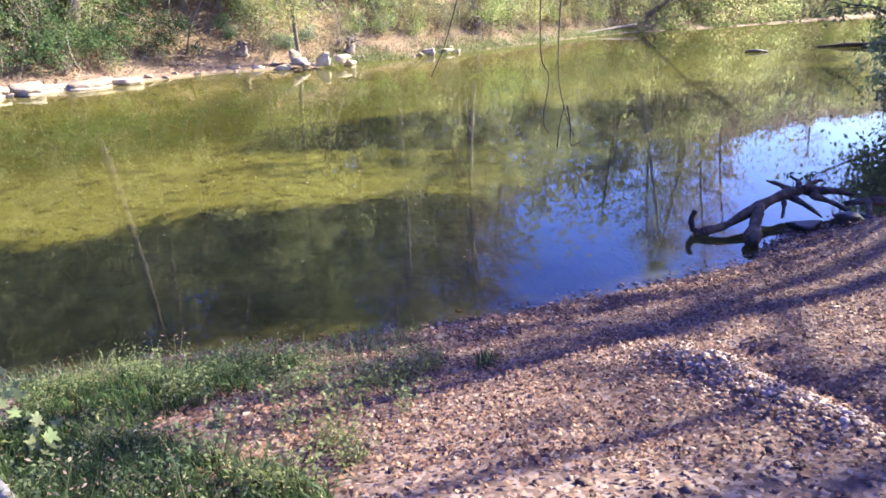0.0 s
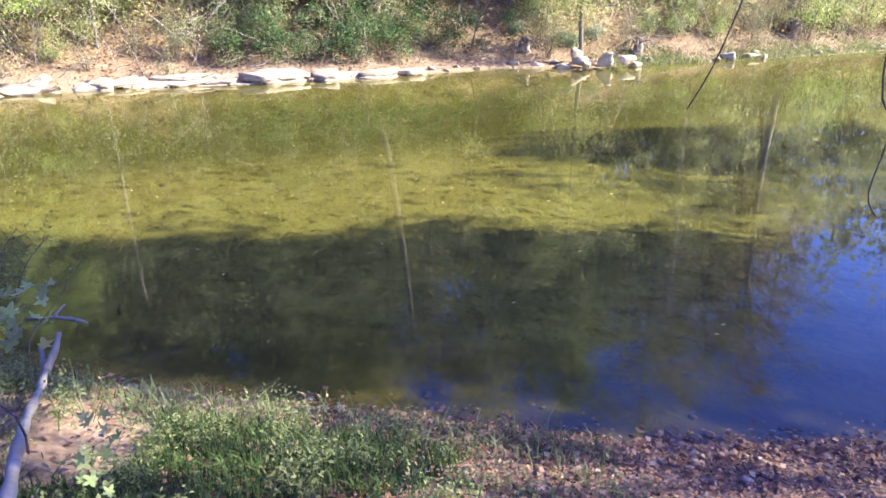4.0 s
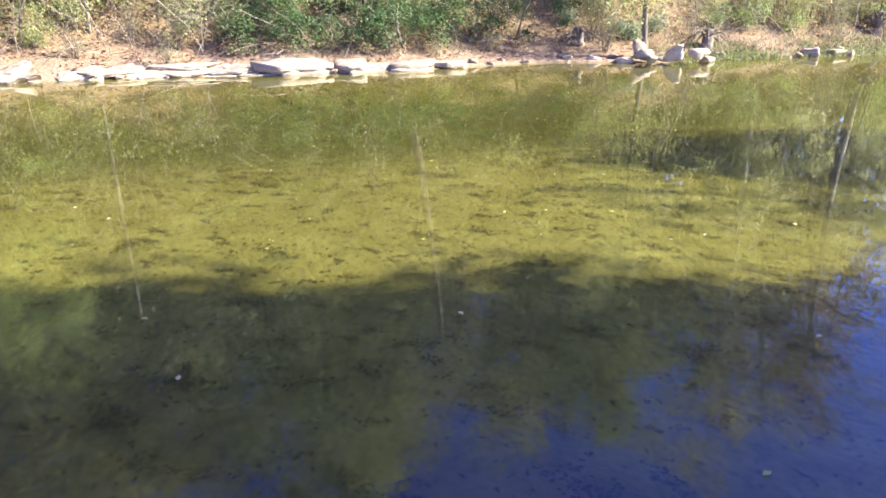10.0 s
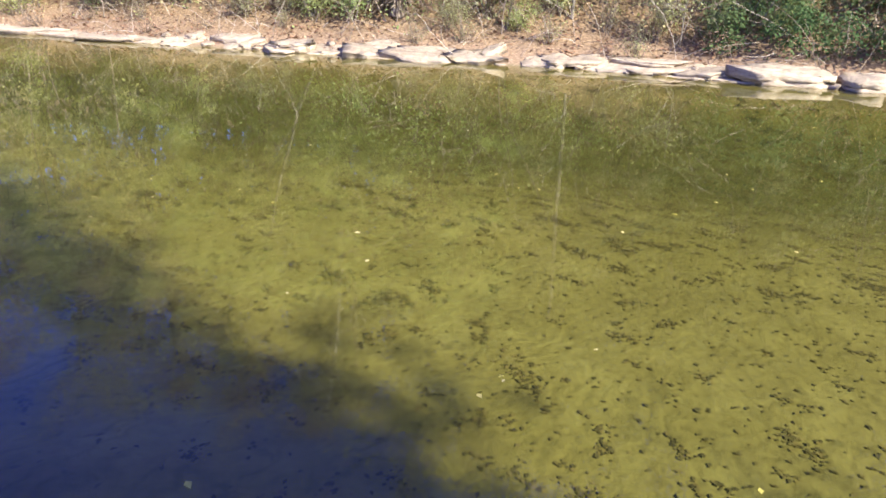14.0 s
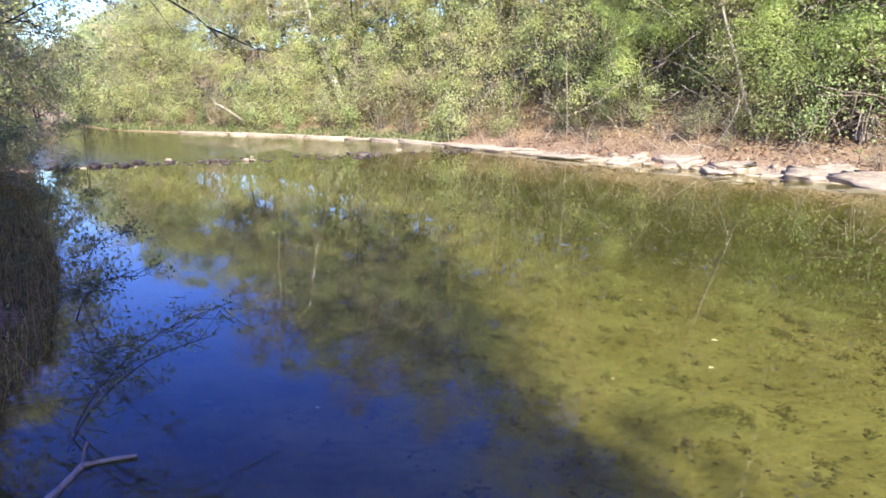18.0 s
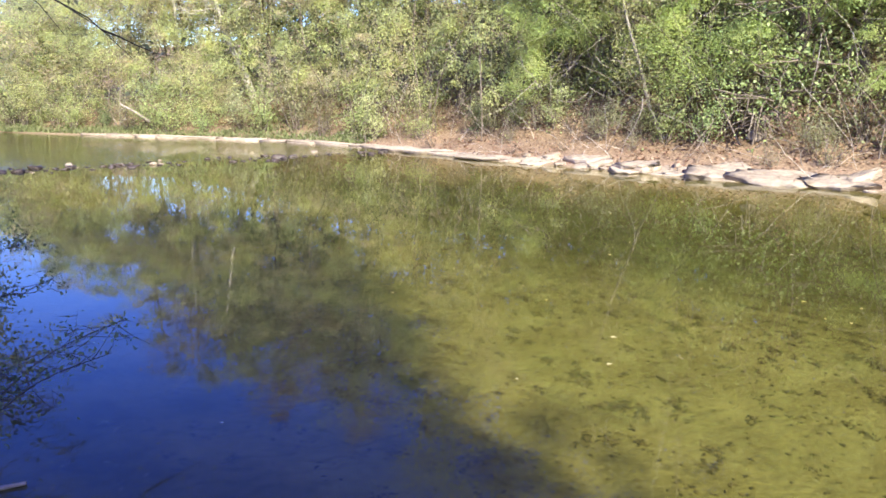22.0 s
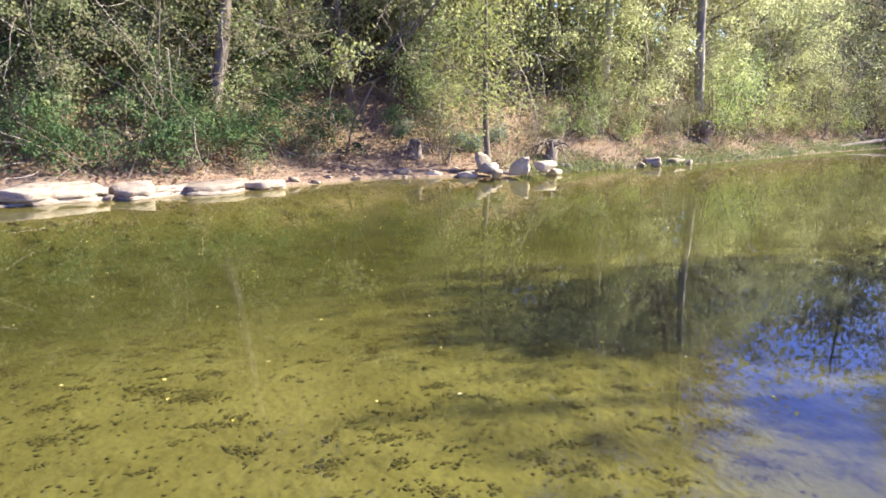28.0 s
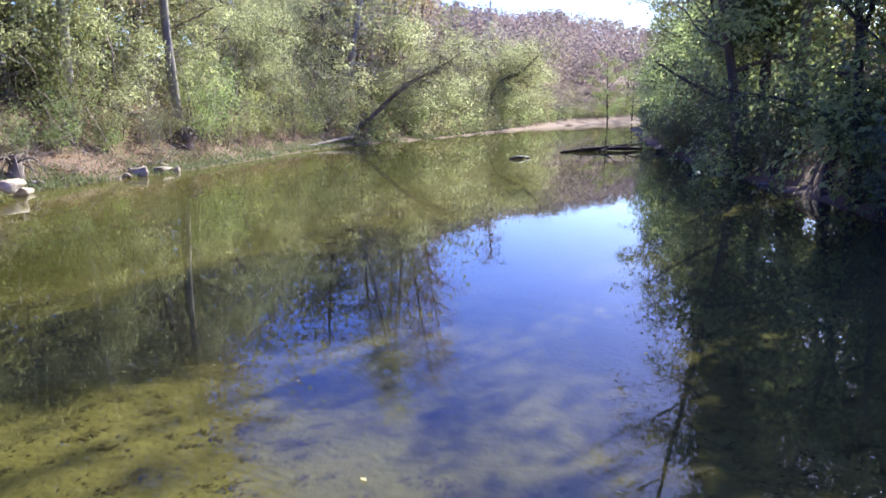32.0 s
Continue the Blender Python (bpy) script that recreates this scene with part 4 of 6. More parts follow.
stuff("hanging_boughs", boughs(110, (-48, -54), (-15, -12.5), (0.5, 6.5), (0.8, 7.0), 0.2, 0.95, 157, "near"), BOUGHS["dark"], "olive and brown boughs of the near bank upstream", "boughs")
stuff("hanging_boughs", boughs(230, (-84, -96), (-43, -40), (0.0, 7.0), (0.5, 9.0), 0.24, 1.5, 158), BOUGHS["mixed"], "woods round the bend upstream", "boughs")
stuff("hanging_boughs", boughs(170, (8, 53), (44, 90), (0.5, 5.0), (0.6, 8.0), 0.17, 1.2, 155), BOUGHS["pale"], "pale willow boughs along the bank downstream", "boughs")
stuff("hanging_boughs", boughs(260, (-58, -62), (-40, -27), (3.5, 9.0), (0.6, 8.0), 0.15, 1.15, 164), BOUGHS["brown"], "brown and olive autumn crowns of the woods upstream", "boughs")
stuff("hanging_boughs", boughs(170, (-41, -30), (-33, -6), (5.0, 9.0), (3.0, 12.0), 0.15, 1.1, 165), BOUGHS["brown"], "brown-tinged crowns behind the bank upstream", "boughs")
stuff("ivy_bank", boughs(170, (-17.4, 15.2), (-12.6, 22.6), (1.3, 4.6), (0.0, 1.4), 0.09, 0.42, 161), BOUGHS["ivy"], "dark green ivy hanging down the bank above the ledge", "ivy")
stuff("ivy_bank", boughs(60, (-12.6, 22.6), (-10.2, 25.6), (1.8, 4.6), (0.3, 1.6), 0.09, 0.42, 162), BOUGHS["ivy"], "dark ivy clumps round the foot of a trunk", "ivy")
stuff("undergrowth", thicket(24000, 2.0, 8, 3.0, 0.13, 51, 1.3, 3, 26), WOODS_LEAF, "mixed green and brown undergrowth of the wooded bank", "undergrowth")
stuff("undergrowth", thicket(60000, 2.8, 15, 1.3, 0.13, 52, 1.2, 6, 24, loose=0.35), WOODS_LEAF, "low ivy and saplings covering the wooded slope", "undergrowth")
stuff("undergrowth", thicket(60000, 3.2, 7.5, 9.0, 0.14, 53, 0.95, 5, 24, loose=0.3), WOODS_LEAF, "fine foliage filling the woods of the far bank", "undergrowth")
stuff("undergrowth", thicket(80000, 6.5, 13, 14.5, 0.30, 61, 0.85, 3, 26, loose=0.3), WOODS_LEAF, "dense foliage of the woods behind", "undergrowth")
stuff("undergrowth", thicket(30000, 11, 24, 17.0, 0.6, 66, 0.8, 5, loose=0.4), WOODS_LEAF, "deep woods on the slope behind the bank", "undergrowth")

stuff("undergrowth", thicket(16000, 1.5, 9, 5.5, 0.2, 67, 0.9, 1, 5, loose=0.3), WOODS_LEAF, "thick low growth of the woods upstream", "undergrowth")
stuff("undergrowth", thicket(24000, -0.5, 1.6, 1.5, 0.2, 59, 1.0, 25, 29), WOODS_LEAF, "low growth along the far waterline downstream", "undergrowth")
stuff("hanging_boughs", boughs(150, (-23, -24), (-9.6, -5.4), (-0.3, 2.2), (-0.1, 1.5), 0.075, 0.4, 163, "near"), BOUGHS["dark"], "low brown-green bushes over the waterline upstream", "boughs")
stuff("hanging_boughs", boughs(90, (-30, -31), (-17, -15), (-2.4, 1.5), (1.2, 9.0), 0.13, 0.85, 160, "near"), BOUGHS["dark"], "brown-olive boughs reaching out over the water upstream", "boughs")
stuff("hanging_boughs", boughs(150, (-25, -26), (-12, -8.6), (-0.4, 4.5), (0.7, 7.5), 0.10, 0.75, 159, "near"), BOUGHS["mixed"], "olive and brown boughs hanging over the near bank upstream", "boughs")
stuff("undergrowth", thicket(24000, 0.2, 3, 3.5, 0.2, 57, 1.0, 25, 29), WOODS_LEAF, "bushes hanging over the waterline downstream", "undergrowth")
stuff("undergrowth", thicket(26000, 1.5, 9, 8, 0.3, 58, 0.9, 1, 5, "near"), WOODS_LEAF, "foliage of the near bank upstream", "undergrowth")
stuff("undergrowth", thicket(15000, -0.3, 5, 5.5, 0.17, 56, 1.0, 22, 28, "near"), SHADE_LEAF, "green foliage hanging over the shaded bank", "undergrowth")


def hill_woods(count, seed, leaf=40):
    """Crown beside crown over the slopes, each a dome of leaves."""
    r = np.random.default_rng(seed)
    near = count // 2
    x = np.r_[r.uniform(12, 110, near), r.uniform(-10, 210, count - near)]
    y = np.r_[r.uniform(74, 150, near), r.uniform(130, 275, count - near)]
    ok = (gap_to(FAR, x, y) > 2.5) | (-gap_to(NEAR, x, y) > 3)
    x, y = x[ok], y[ok]
    wide, tall = r.uniform(1.8, 3.4, len(x)), r.uniform(4.5, 9.0, len(x))
    who = np.repeat(np.arange(len(x)), leaf)
    way = r.normal(0, 1, (len(who), 3))
    way /= np.linalg.norm(way, axis=1)[:, None]
    way[:, 2] = np.abs(way[:, 2]) * 1.3 - 0.5
    at = np.c_[x, y, land(x, y)[0] + tall][who] + way * (wide[who] * r.uniform(0.7, 1.05, len(who)))[:, None] * np.array([1, 1, 1.25])
    return leaves(at, np.where(y[who] < 150, 0.42, 0.62), r, 0.8, facing=way)


stuff("hillside_woods", hill_woods(2600, 70, 90), HILL_LEAF, "autumn woods on the distant hills", "woods")


# thin stems and dry vines among the trees of the far bank
def stems(count, seed):
    r = np.random.default_rng(seed)
    mm = r.uniform(metres_at("far", -41, -30), metres_at("far", 14, 58), count)
    xy = spots_at("far", mm, r.uniform(2.0, 8.5, count))
    out = []
    for (x, y), g in zip(xy, land(xy[:, 0], xy[:, 1])[0]):
        tall = r.uniform(3.5, 9)
        line = wander((x, y, g - 0.1), (r.normal(0, 0.18), r.normal(0, 0.18), 1), tall, 7, r, 0.28)
        out.append(tube(line, r.uniform(0.018, 0.05) * (1 - 0.8 * np.linspace(0, 1, 8)) + 0.004, 4))
    return joined(out)


def vines(count, seed):
    r = np.random.default_rng(seed)
    mm = r.uniform(metres_at("far", -36, -12), metres_at("far", 10, 54), count)
    xy = spots_at("far", mm, r.uniform(0.5, 5.5, count))
    out = []
    for (x, y), g in zip(xy, land(xy[:, 0], xy[:, 1])[0]):
        if r.random() < 0.5:
            line = wander((x, y, g + r.uniform(1.5, 5.5)), (r.normal(), r.normal(), -1.2), r.uniform(1.2, 3.0), 8, r, 0.3)
        else:
            line = wander((x, y, g), (r.normal(), r.normal(), 0.9), r.uniform(0.8, 2.6), 8, r, 0.28, -0.06)
        line[:, 2] = np.maximum(line[:, 2], g * 0.6 + 0.05)
        out.append(tube(line, r.uniform(0.004, 0.011) * (1 - 0.7 * np.linspace(0, 1, 9)) + 0.002, 3))
    return joined(out)


stuff("sapling_stems", stems(110, 141), BARK, "thin grey sapling stems in the far woods", "saplings")
stuff("vine_tangle", vines(1000, 142), DEAD_WOOD, "tangle of dry grey vines and twigs over the bank", "vines")
stuff("vine_tangle", vines(900, 143), BARK, "brown brambles and roots hanging over the bank", "vines")


# ---- stones, wood and plants, one by one ----
def cube_ball(n):
    """Verts and quads of a cube whose faces have n x n quads, on the unit cube's skin."""
    g = np.linspace(-1, 1, n + 1)
    vs, qs = [], []
    for axis in range(3):
        for sign in (-1, 1):
            a, b = np.meshgrid(g, g, indexing="ij")
            c = np.full_like(a, sign)
            three = [None] * 3
            three[axis], three[(axis + 1) % 3], three[(axis + 2) % 3] = c, a, b
            base = sum(len(v) for v in vs)
            vs.append(np.stack(three, -1).reshape(-1, 3))
            i, j = np.meshgrid(np.arange(n), np.arange(n), indexing="ij")
            k = base + i * (n + 1) + j
            q = np.stack([k, k + n + 1, k + n + 2, k + 1], -1).reshape(-1, 4)
            qs.append(q if sign > 0 else q[:, ::-1])
    v, q = np.concatenate(vs), np.concatenate(qs)
    one, back = np.unique(np.round(v, 6), axis=0, return_inverse=True)
    return one, back.reshape(-1)[q]


def stone_shape(seed, size, boxy=0.5, rough=0.12, n=6):
    """A boulder or slab: between a block and a ball, knocked about."""
    r = np.random.default_rng(seed)
    v, q = cube_ball(n)
    ball = v / np.linalg.norm(v, axis=1)[:, None]
    p = v * boxy * 0.8 + ball * (1 - boxy)
    for k in (1.3, 2.6, 5.2, 9.0):
        for _ in range(3):
            d = r.normal(0, 1, 3)
            p = p + ball * (np.sin(v @ d * k + r.uniform(0, 6)) * rough / k ** 0.8)[:, None]
    # split faces: flatten some sides
    for _ in range(11 if boxy > 0.55 else 3):
        d = r.normal(0, 1, 3)
        d /= np.linalg.norm(d)
        over = np.maximum(p @ d - r.uniform(0.42, 0.8), 0)
        p = p - over[:, None] * d * 0.97
    return p * np.asarray(size) * 0.5, q


def stone(name, seed, at, size, turn=0, boxy=0.5, rough=0.12, material=None, label="", category="rock", group="", tilt=(0, 0), n=6):
    v, q = stone_shape(seed, size, boxy, rough, n)
    me = mesh_of(name, v, q) if boxy > 0.55 else smooth(mesh_of(name, v, q))
    me.materials.append(material or ROCK)
    ob = new(name, me)
    ob.matrix_basis = pose(*at, tilt[0], tilt[1], turn)
    return tagged(ob, label, category, group)


def slab_shape(seed, size, layers=3, sides=24):
    """A broken ledge block: an angular outline, split into beds that step in and out."""
    r = np.random.default_rng(seed)
    n = 6
    a = np.arange(n) * 2 * math.pi / n + r.uniform(-0.3, 0.3, n)
    c, s = np.cos(a), np.sin(a)
    rad = 1.12 * r.uniform(0.72, 1.12, n)
    corner = np.stack([c * rad, s * rad], 1)
    u = np.linspace(0, n, sides, endpoint=False)
    i = u.astype(int)
    plan = corner[i] + (corner[(i + 1) % n] - corner[i]) * (u - i)[:, None] + r.normal(0, 0.065, (sides, 2))
    rings, z = [], -0.5
    cuts = np.sort(r.uniform(0.25, 0.9, layers - 1)).tolist() + [1.0]
    low = 0.0
    for cut in cuts:
        wide = r.uniform(0.92, 1.04)
        shift = r.normal(0, 0.05, 2) + r.normal(0, 0.02, (sides, 2))
        for f, inset in ((low + 0.01, 0.99), (low + 0.03, 1.0), (cut - 0.03, 1.0 + r.uniform(-0.02, 0.02)), (cut, 0.99)):
            rings.append(np.c_[(plan + shift) * wide * inset, np.full(sides, f - 0.5) + r.normal(0, 0.035, sides)])
        low = cut
    for k in (0.62, 0.3):
        rings.append(np.c_[plan * k * wide, 0.5 + r.normal(0.02, 0.05, sides)])
    n = len(rings)
    v = np.concatenate(rings)
    v[:, 2] += np.where(v[:, 2] > 0, v[:, 0] * r.normal(0, 0.2) + v[:, 1] * r.normal(0.1, 0.12), 0)
    i, j = np.meshgrid(np.arange(n - 1), np.arange(sides), indexing="ij")
    k = (j + 1) % sides
    q = np.stack([i * sides + j, i * sides + k, (i + 1) * sides + k, (i + 1) * sides + j], -1).reshape(-1, 4)
    last, base = len(v), (n - 1) * sides
    v = np.r_[v, [[0, 0, 0.5]]]
    cap = [(last, base + t, base + t + 1, base + (t + 2) % sides) for t in range(0, sides, 2)]
    return v * np.asarray(size) * 0.5 * np.array([1, 1, 2]), np.r_[q, np.array(cap)]


def slab(name, seed, at, size, turn=0, label="", group="rock ledges", tilt=(0, 0), layers=3):
    me = mesh_of(name, *slab_shape(seed, size, layers))
    me.materials.append(ROCK)
    ob = new(name, me)
    ob.matrix_basis = pose(*at, tilt[0], tilt[1], turn)
    return tagged(ob, label, "rock", group)


random.seed(47)
# ledges of pale rock along the far waterline
ledge_from, ledge_to = metres_at("far", -27.3, 0.3), metres_at("far", -14.2, 19.3)
m, k = ledge_from, 0
while m < ledge_to:
    long, deep = random.uniform(1.0, 2.7), random.uniform(1.2, 1.9)
    (x, y), (x2, y2) = spot("far", m, 0.45), spot("far", m + long, 0.45)
    turn = math.degrees(math.atan2(y2 - y, x2 - x))
    thick = random.uniform(0.14, 0.27)
    slab("rock_slab", 200 + k, ((x + x2) / 2, (y + y2) / 2, random.uniform(-0.06, 0.06)), (long * 1.35, deep, thick), turn + random.uniform(-12, 12),
         "pale weathered ledge slab at the waterline", tilt=(random.uniform(2, 10), random.uniform(-5, 5)), layers=random.choice((1, 2)))
    if random.random() < 0.4:
        x3, y3 = spot("far", m + long * random.uniform(0.2, 0.8), 1.05)
        slab("rock_slab", 300 + k, (x3, y3, 0.2), (long * random.uniform(0.5, 0.9), deep * 0.8, thick * 0.9), turn + random.uniform(-25, 25),
             "upper pale ledge slab, cracked and tilted", tilt=(random.uniform(3, 12), random.uniform(-6, 6)), layers=1)
    m += long * random.uniform(0.8, 1.05)
    k += 1
for x, y, sx, sy, sz, turn, z, lab in (
        (-16.2, 17.1, 2.1, 1.4, 0.62, 50, 0.22, "thick pale rock block with a level top and cracks"),
        (-15.2, 18.35, 1.0, 1.2, 0.55, 58, 0.2, "pale rock block at the end of the ledge"),
        (-17.5, 15.7, 1.7, 1.0, 0.34, 40, 0.12, "grey slanting rock slab"),
        (-18.5, 14.7, 2.2, 1.1, 0.24, 55, 0.10, "pale flat ledge slab split by a dark crack"),
        (-18.7, 14.9, 2.0, 0.9, 0.22, 52, 0.33, "upper pale ledge slab over a dark crack"),
        (-19.8, 13.0, 1.6, 1.0, 0.25, 60, 0.2, "pale tilted ledge slab"),
        (-24.1, 5.6, 1.6, 1.2, 0.5, 62, 0.2, "broad white rock slab, rounded at the edge"),
        (-23.9, 5.3, 1.2, 0.8, 0.25, 50, 0.05, "low white rock slab at the waterline"),
        (-25.8, 3.1, 0.5, 0.4, 0.25, 20, 0.05, "small white rock at the waterline"),
        (-14.0, 20.0, 1.5, 0.9, 0.45, 65, 0.15, "buff bank rock under roots"),
        (-13.4, 21.2, 1.2, 0.8, 0.4, 70, 0.12, "buff bank rock under roots")):
    slab("rock_slab", int(abs(x) * 37 + abs(y) * 11), (x, y, z * 0.7), (sx * 1.05, sy, sz * 0.58), turn, lab, layers=2)
# pale shelf upstream
m, k = metres_at("far", -41.2, -31), 0
while m < ledge_from:
    long = random.uniform(1.8, 3.8)
    (x, y), (x2, y2) = spot("far", m, 0.6), spot("far", m + long, 0.6)
    slab("rock_shelf", 400 + k, ((x + x2) / 2, (y + y2) / 2, 0.03), (long * 1.6, random.uniform(1.4, 2.1), 0.22), math.degrees(math.atan2(y2 - y, x2 - x)),
         "low flat shelf of pale rock", "rock shelves", layers=2)
    m += long * 0.85
    k += 1
# boulders under the little tree
for x, y, sx, sy, sz, turn, z, lab in (
        (-8.75, 26.6, 0.8, 0.7, 0.55, 10, 0.35, "pale boulder, round-topped, by the water"), (-8.3, 26.3, 0.5, 0.5, 0.4, 40, 0.15, "small grey boulder by the water"),
        (-7.75, 26.95, 0.75, 0.6, 0.95, 25, 0.4, "upright white boulder with a flat face"), (-7.2, 27.6, 0.8, 0.7, 0.6, 60, 0.4, "grey-white boulder with a sloping top"),
        (-6.9, 28.3, 0.9, 0.5, 0.3, 50, 0.12, "low flat grey boulder by the water"), (-9.3, 26.2, 0.9, 0.6, 0.3, 5, 0.1, "flat boulder at the waterline"),
        (-9.0, 27.0, 0.6, 0.6, 0.7, 70, 0.55, "dark shaded boulder under a tree"), (-10.3, 26.0, 0.7, 0.5, 0.3, 0, 0.12, "low grey boulder by the water"),
        (-4.3, 33.0, 0.7, 0.55, 0.5, 15, 0.18, "round grey boulder at the waterline"), (-3.5, 34.1, 1.1, 0.6, 0.35, 60, 0.15, "flat pale boulder at the waterline"),
        (-3.0, 34.5, 0.6, 0.5, 0.3, 20, 0.1, "small pale boulder at the waterline")):
    stone("boulder", int(abs(x) * 31 + y * 17), (x, y, z * 0.85), (sx * 1.05, sy * 1.05, sz * 1.05), turn, 0.75, 0.15, ROCK if y > 32 else PALE_ROCK, label=lab, group="boulders of the far bank", category="boulder", n=6)
random.seed(48)
# broken stones along the rest of the far waterline
for k in range(46):
    m = metres_at("far", -14, 19.5) + random.uniform(0, 30) if k < 26 else random.uniform(ledge_from, ledge_to)
    x, y = spot("far", m, random.uniform(0.0, 0.9))
    s = random.uniform(0.18, 0.5)
    stone("bank_stone", 500 + k, (x, y, ground_at(x, y) + s * 0.1), (s * 1.3, s, s * 0.6), random.uniform(0, 360), 0.6, 0.14,
          label="broken grey-buff stone at the far waterline", group="stones of the far waterline", n=4)


def stick(points, radii, seed=0, knots=0.15, sides=8, per=4):
    """A rounded, knotty limb through the given points, finely stepped."""
    r = np.random.default_rng(seed)
    p = np.asarray(points, float)
    t = np.linspace(0, len(p) - 1, (len(p) - 1) * per + 1)
    i = np.minimum(t.astype(int), len(p) - 2)
    f = (t - i)[:, None]
    a, b, c, d = p[np.maximum(i - 1, 0)], p[i], p[i + 1], p[np.minimum(i + 2, len(p) - 1)]
    line = 0.5 * ((2 * b) + (c - a) * f + (2 * a - 5 * b + 4 * c - d) * f ** 2 + (3 * b - a - 3 * c + d) * f ** 3)
    rad = np.interp(t, np.arange(len(p)), radii) * (1 + r.normal(0, knots, len(t)) * 0.5)
    v, q = tube(line, rad, sides)
    caps = np.array([[line[0]], [line[-1]]]).reshape(-1, 3)
    n = len(v)
    ends = []
    for k in range(0, sides, 2):
        ends.append((n, (k + 2) % sides if k + 2 <= sides else 0, (k + 1) % sides, k))
        o = n - sides
        ends.append((n + 1, o + k, o + (k + 1) % sides, o + ((k + 2) % sides if k + 2 <= sides else 0)))
    return np.r_[v, caps], np.r_[q, np.array([e for e in ends if len(set(e)) == 4])]


def wood_part(name, points, radii, material, parent, seed=0, label="", knots=0.15, sides=8):
    return part(name, smooth(mesh_of(name, *stick(points, radii, seed, knots, sides))), material, parent, label)


def leafy(name, points, radii, material, leaf, label, twigs, count, size, seed, clump=0.25, reach=0.9, category="tree", group="", start=0.35, thin=0.012):
    """A tree of which the trunk's line is known: trunk, limbs with twigs, crown."""
    r = np.random.default_rng(seed)
    size, count = size * 0.66, int(count * 1.9)
    base = np.array(points[0], float)
    ob = thing(name, Matrix.Translation(base), label, category, group)
    p = np.array(points, float) - base
    wood_part("trunk", p, radii, material, ob, seed)
    if twigs:
        lines = []
        for _ in range(twigs):
            s = r.uniform(start, 1.0) * (len(p) - 1)
            i = min(int(s), len(p) - 2)
            at = p[i] + (p[i + 1] - p[i]) * (s - i)
            lines.append(wander(at, (r.normal(), r.normal(), r.normal(0.25, 0.5)), reach * r.uniform(0.6, 1.5), 5, r, 0.3))
            for _ in range(2):
                lines.append(wander(lines[-1][3], (r.normal(), r.normal(), r.normal(0.1, 0.5)), reach * 0.5, 4, r, 0.3))
        part("limb", smooth(mesh_of("limb", *joined([tube(l, thin * (1 - 0.75 * np.linspace(0, 1, len(l))), 4) for l in lines]))), material, ob)
        if count:
            pts = np.concatenate(lines)
            part("crown", mesh_of("crown", *leaves(pts[r.integers(0, len(pts), count)] + r.normal(0, clump, (count, 3)), size, r)), leaf, ob)
    return ob


# trees of the far bank that stand out
leafy("tree", [(-8.89, 27.2, 0.35), (-9.0, 27.25, 1.6), (-9.05, 27.25, 3.4), (-9.0, 27.1, 5.2), (-9.1, 27.2, 8)], [0.12, 0.09, 0.07, 0.05, 0.03], BARK, LEAF["sunlit_green"],
      "small tree with pale green leaves over the boulders", 46, 3000, 0.17, 81, 0.35, 1.3, start=0.3)
leafy("tree", [(-16.1, 22.5, 0.5), (-16.1, 22.6, 2.2), (-15.8, 22.75, 4.0), (-15.5, 22.8, 6), (-15.0, 22.9, 10), (-14.8, 23, 14)], [0.24, 0.2, 0.19, 0.17, 0.12, 0.05], BARK, LEAF["olive"],
      "thick brown trunk wrapped in bare vines", 60, 1600, 0.17, 82, 0.4, 1.9, start=0.1)
leafy("tree", [(-16.6, 23.9, 0.8), (-16.6, 24.2, 2.6), (-16.8, 23.9, 5.4), (-17.0, 23.8, 12)], [0.16, 0.14, 0.12, 0.05], DARK_BARK, LEAF["olive"], "dark slender trunk in the shade", 30, 1200, 0.18, 83, 0.4, 1.6, start=0.4)
leafy("tree", [(-22.42, 14.1, 0.4), (-22.43, 14.15, 2.8), (-22.3, 14.1, 5.3), (-22.1, 14.1, 9)], [0.05, 0.07, 0.09, 0.06], GREY_BARK, LEAF["olive"], "grey dead snag hung with dry vines", 26, 250, 0.12, 84, 0.2, 0.7, start=0.4)
leafy("tree", [(-26.7, 6.6, 0.7), (-26.9, 6.3, 1.4), (-27.1, 5.98, 2.1), (-27.0, 5.6, 3.4), (-26.9, 5.1, 4.9), (-26.8, 4.6, 7)], [0.085, 0.07, 0.065, 0.06, 0.045, 0.025], GREY_BARK, LEAF["yellow"],
      "pale thin tree leaning over the bank", 30, 1300, 0.16, 85, 0.35, 1.2, start=0.5)
leafy("tree", [(-25.74, 10.0, 0.8), (-25.7, 10.1, 2.0), (-25.65, 10.3, 3.2), (-25.6, 10.5, 8)], [0.42, 0.30, 0.24, 0.12], BARK, LEAF["fresh"], "old tree with a flared root foot and bright green leaves", 60, 3200, 0.20, 86, 0.5, 2.4, start=0.35, thin=0.03)
leafy("tree", [(-22.3, 16.7, 0.6), (-22.57, 16.27, 1.2), (-22.75, 15.95, 1.65), (-23.1, 15.3, 2.4), (-23.3, 14.9, 3.6)], [0.12, 0.11, 0.10, 0.09, 0.05], BARK, LEAF["fresh"], "short leaning trunk with fresh green leaves", 26, 1400, 0.16, 87, 0.3, 1.1, start=0.4)
leafy("tree", [(-19.6, 16.2, 0.6), (-19.5, 16.15, 1.6), (-19.4, 16.1, 2.6)], [0.022, 0.018, 0.01], GREY_BARK, LEAF["yellow"], "thin pale sapling by the ledge", 10, 160, 0.12, 88, 0.2, 0.6)
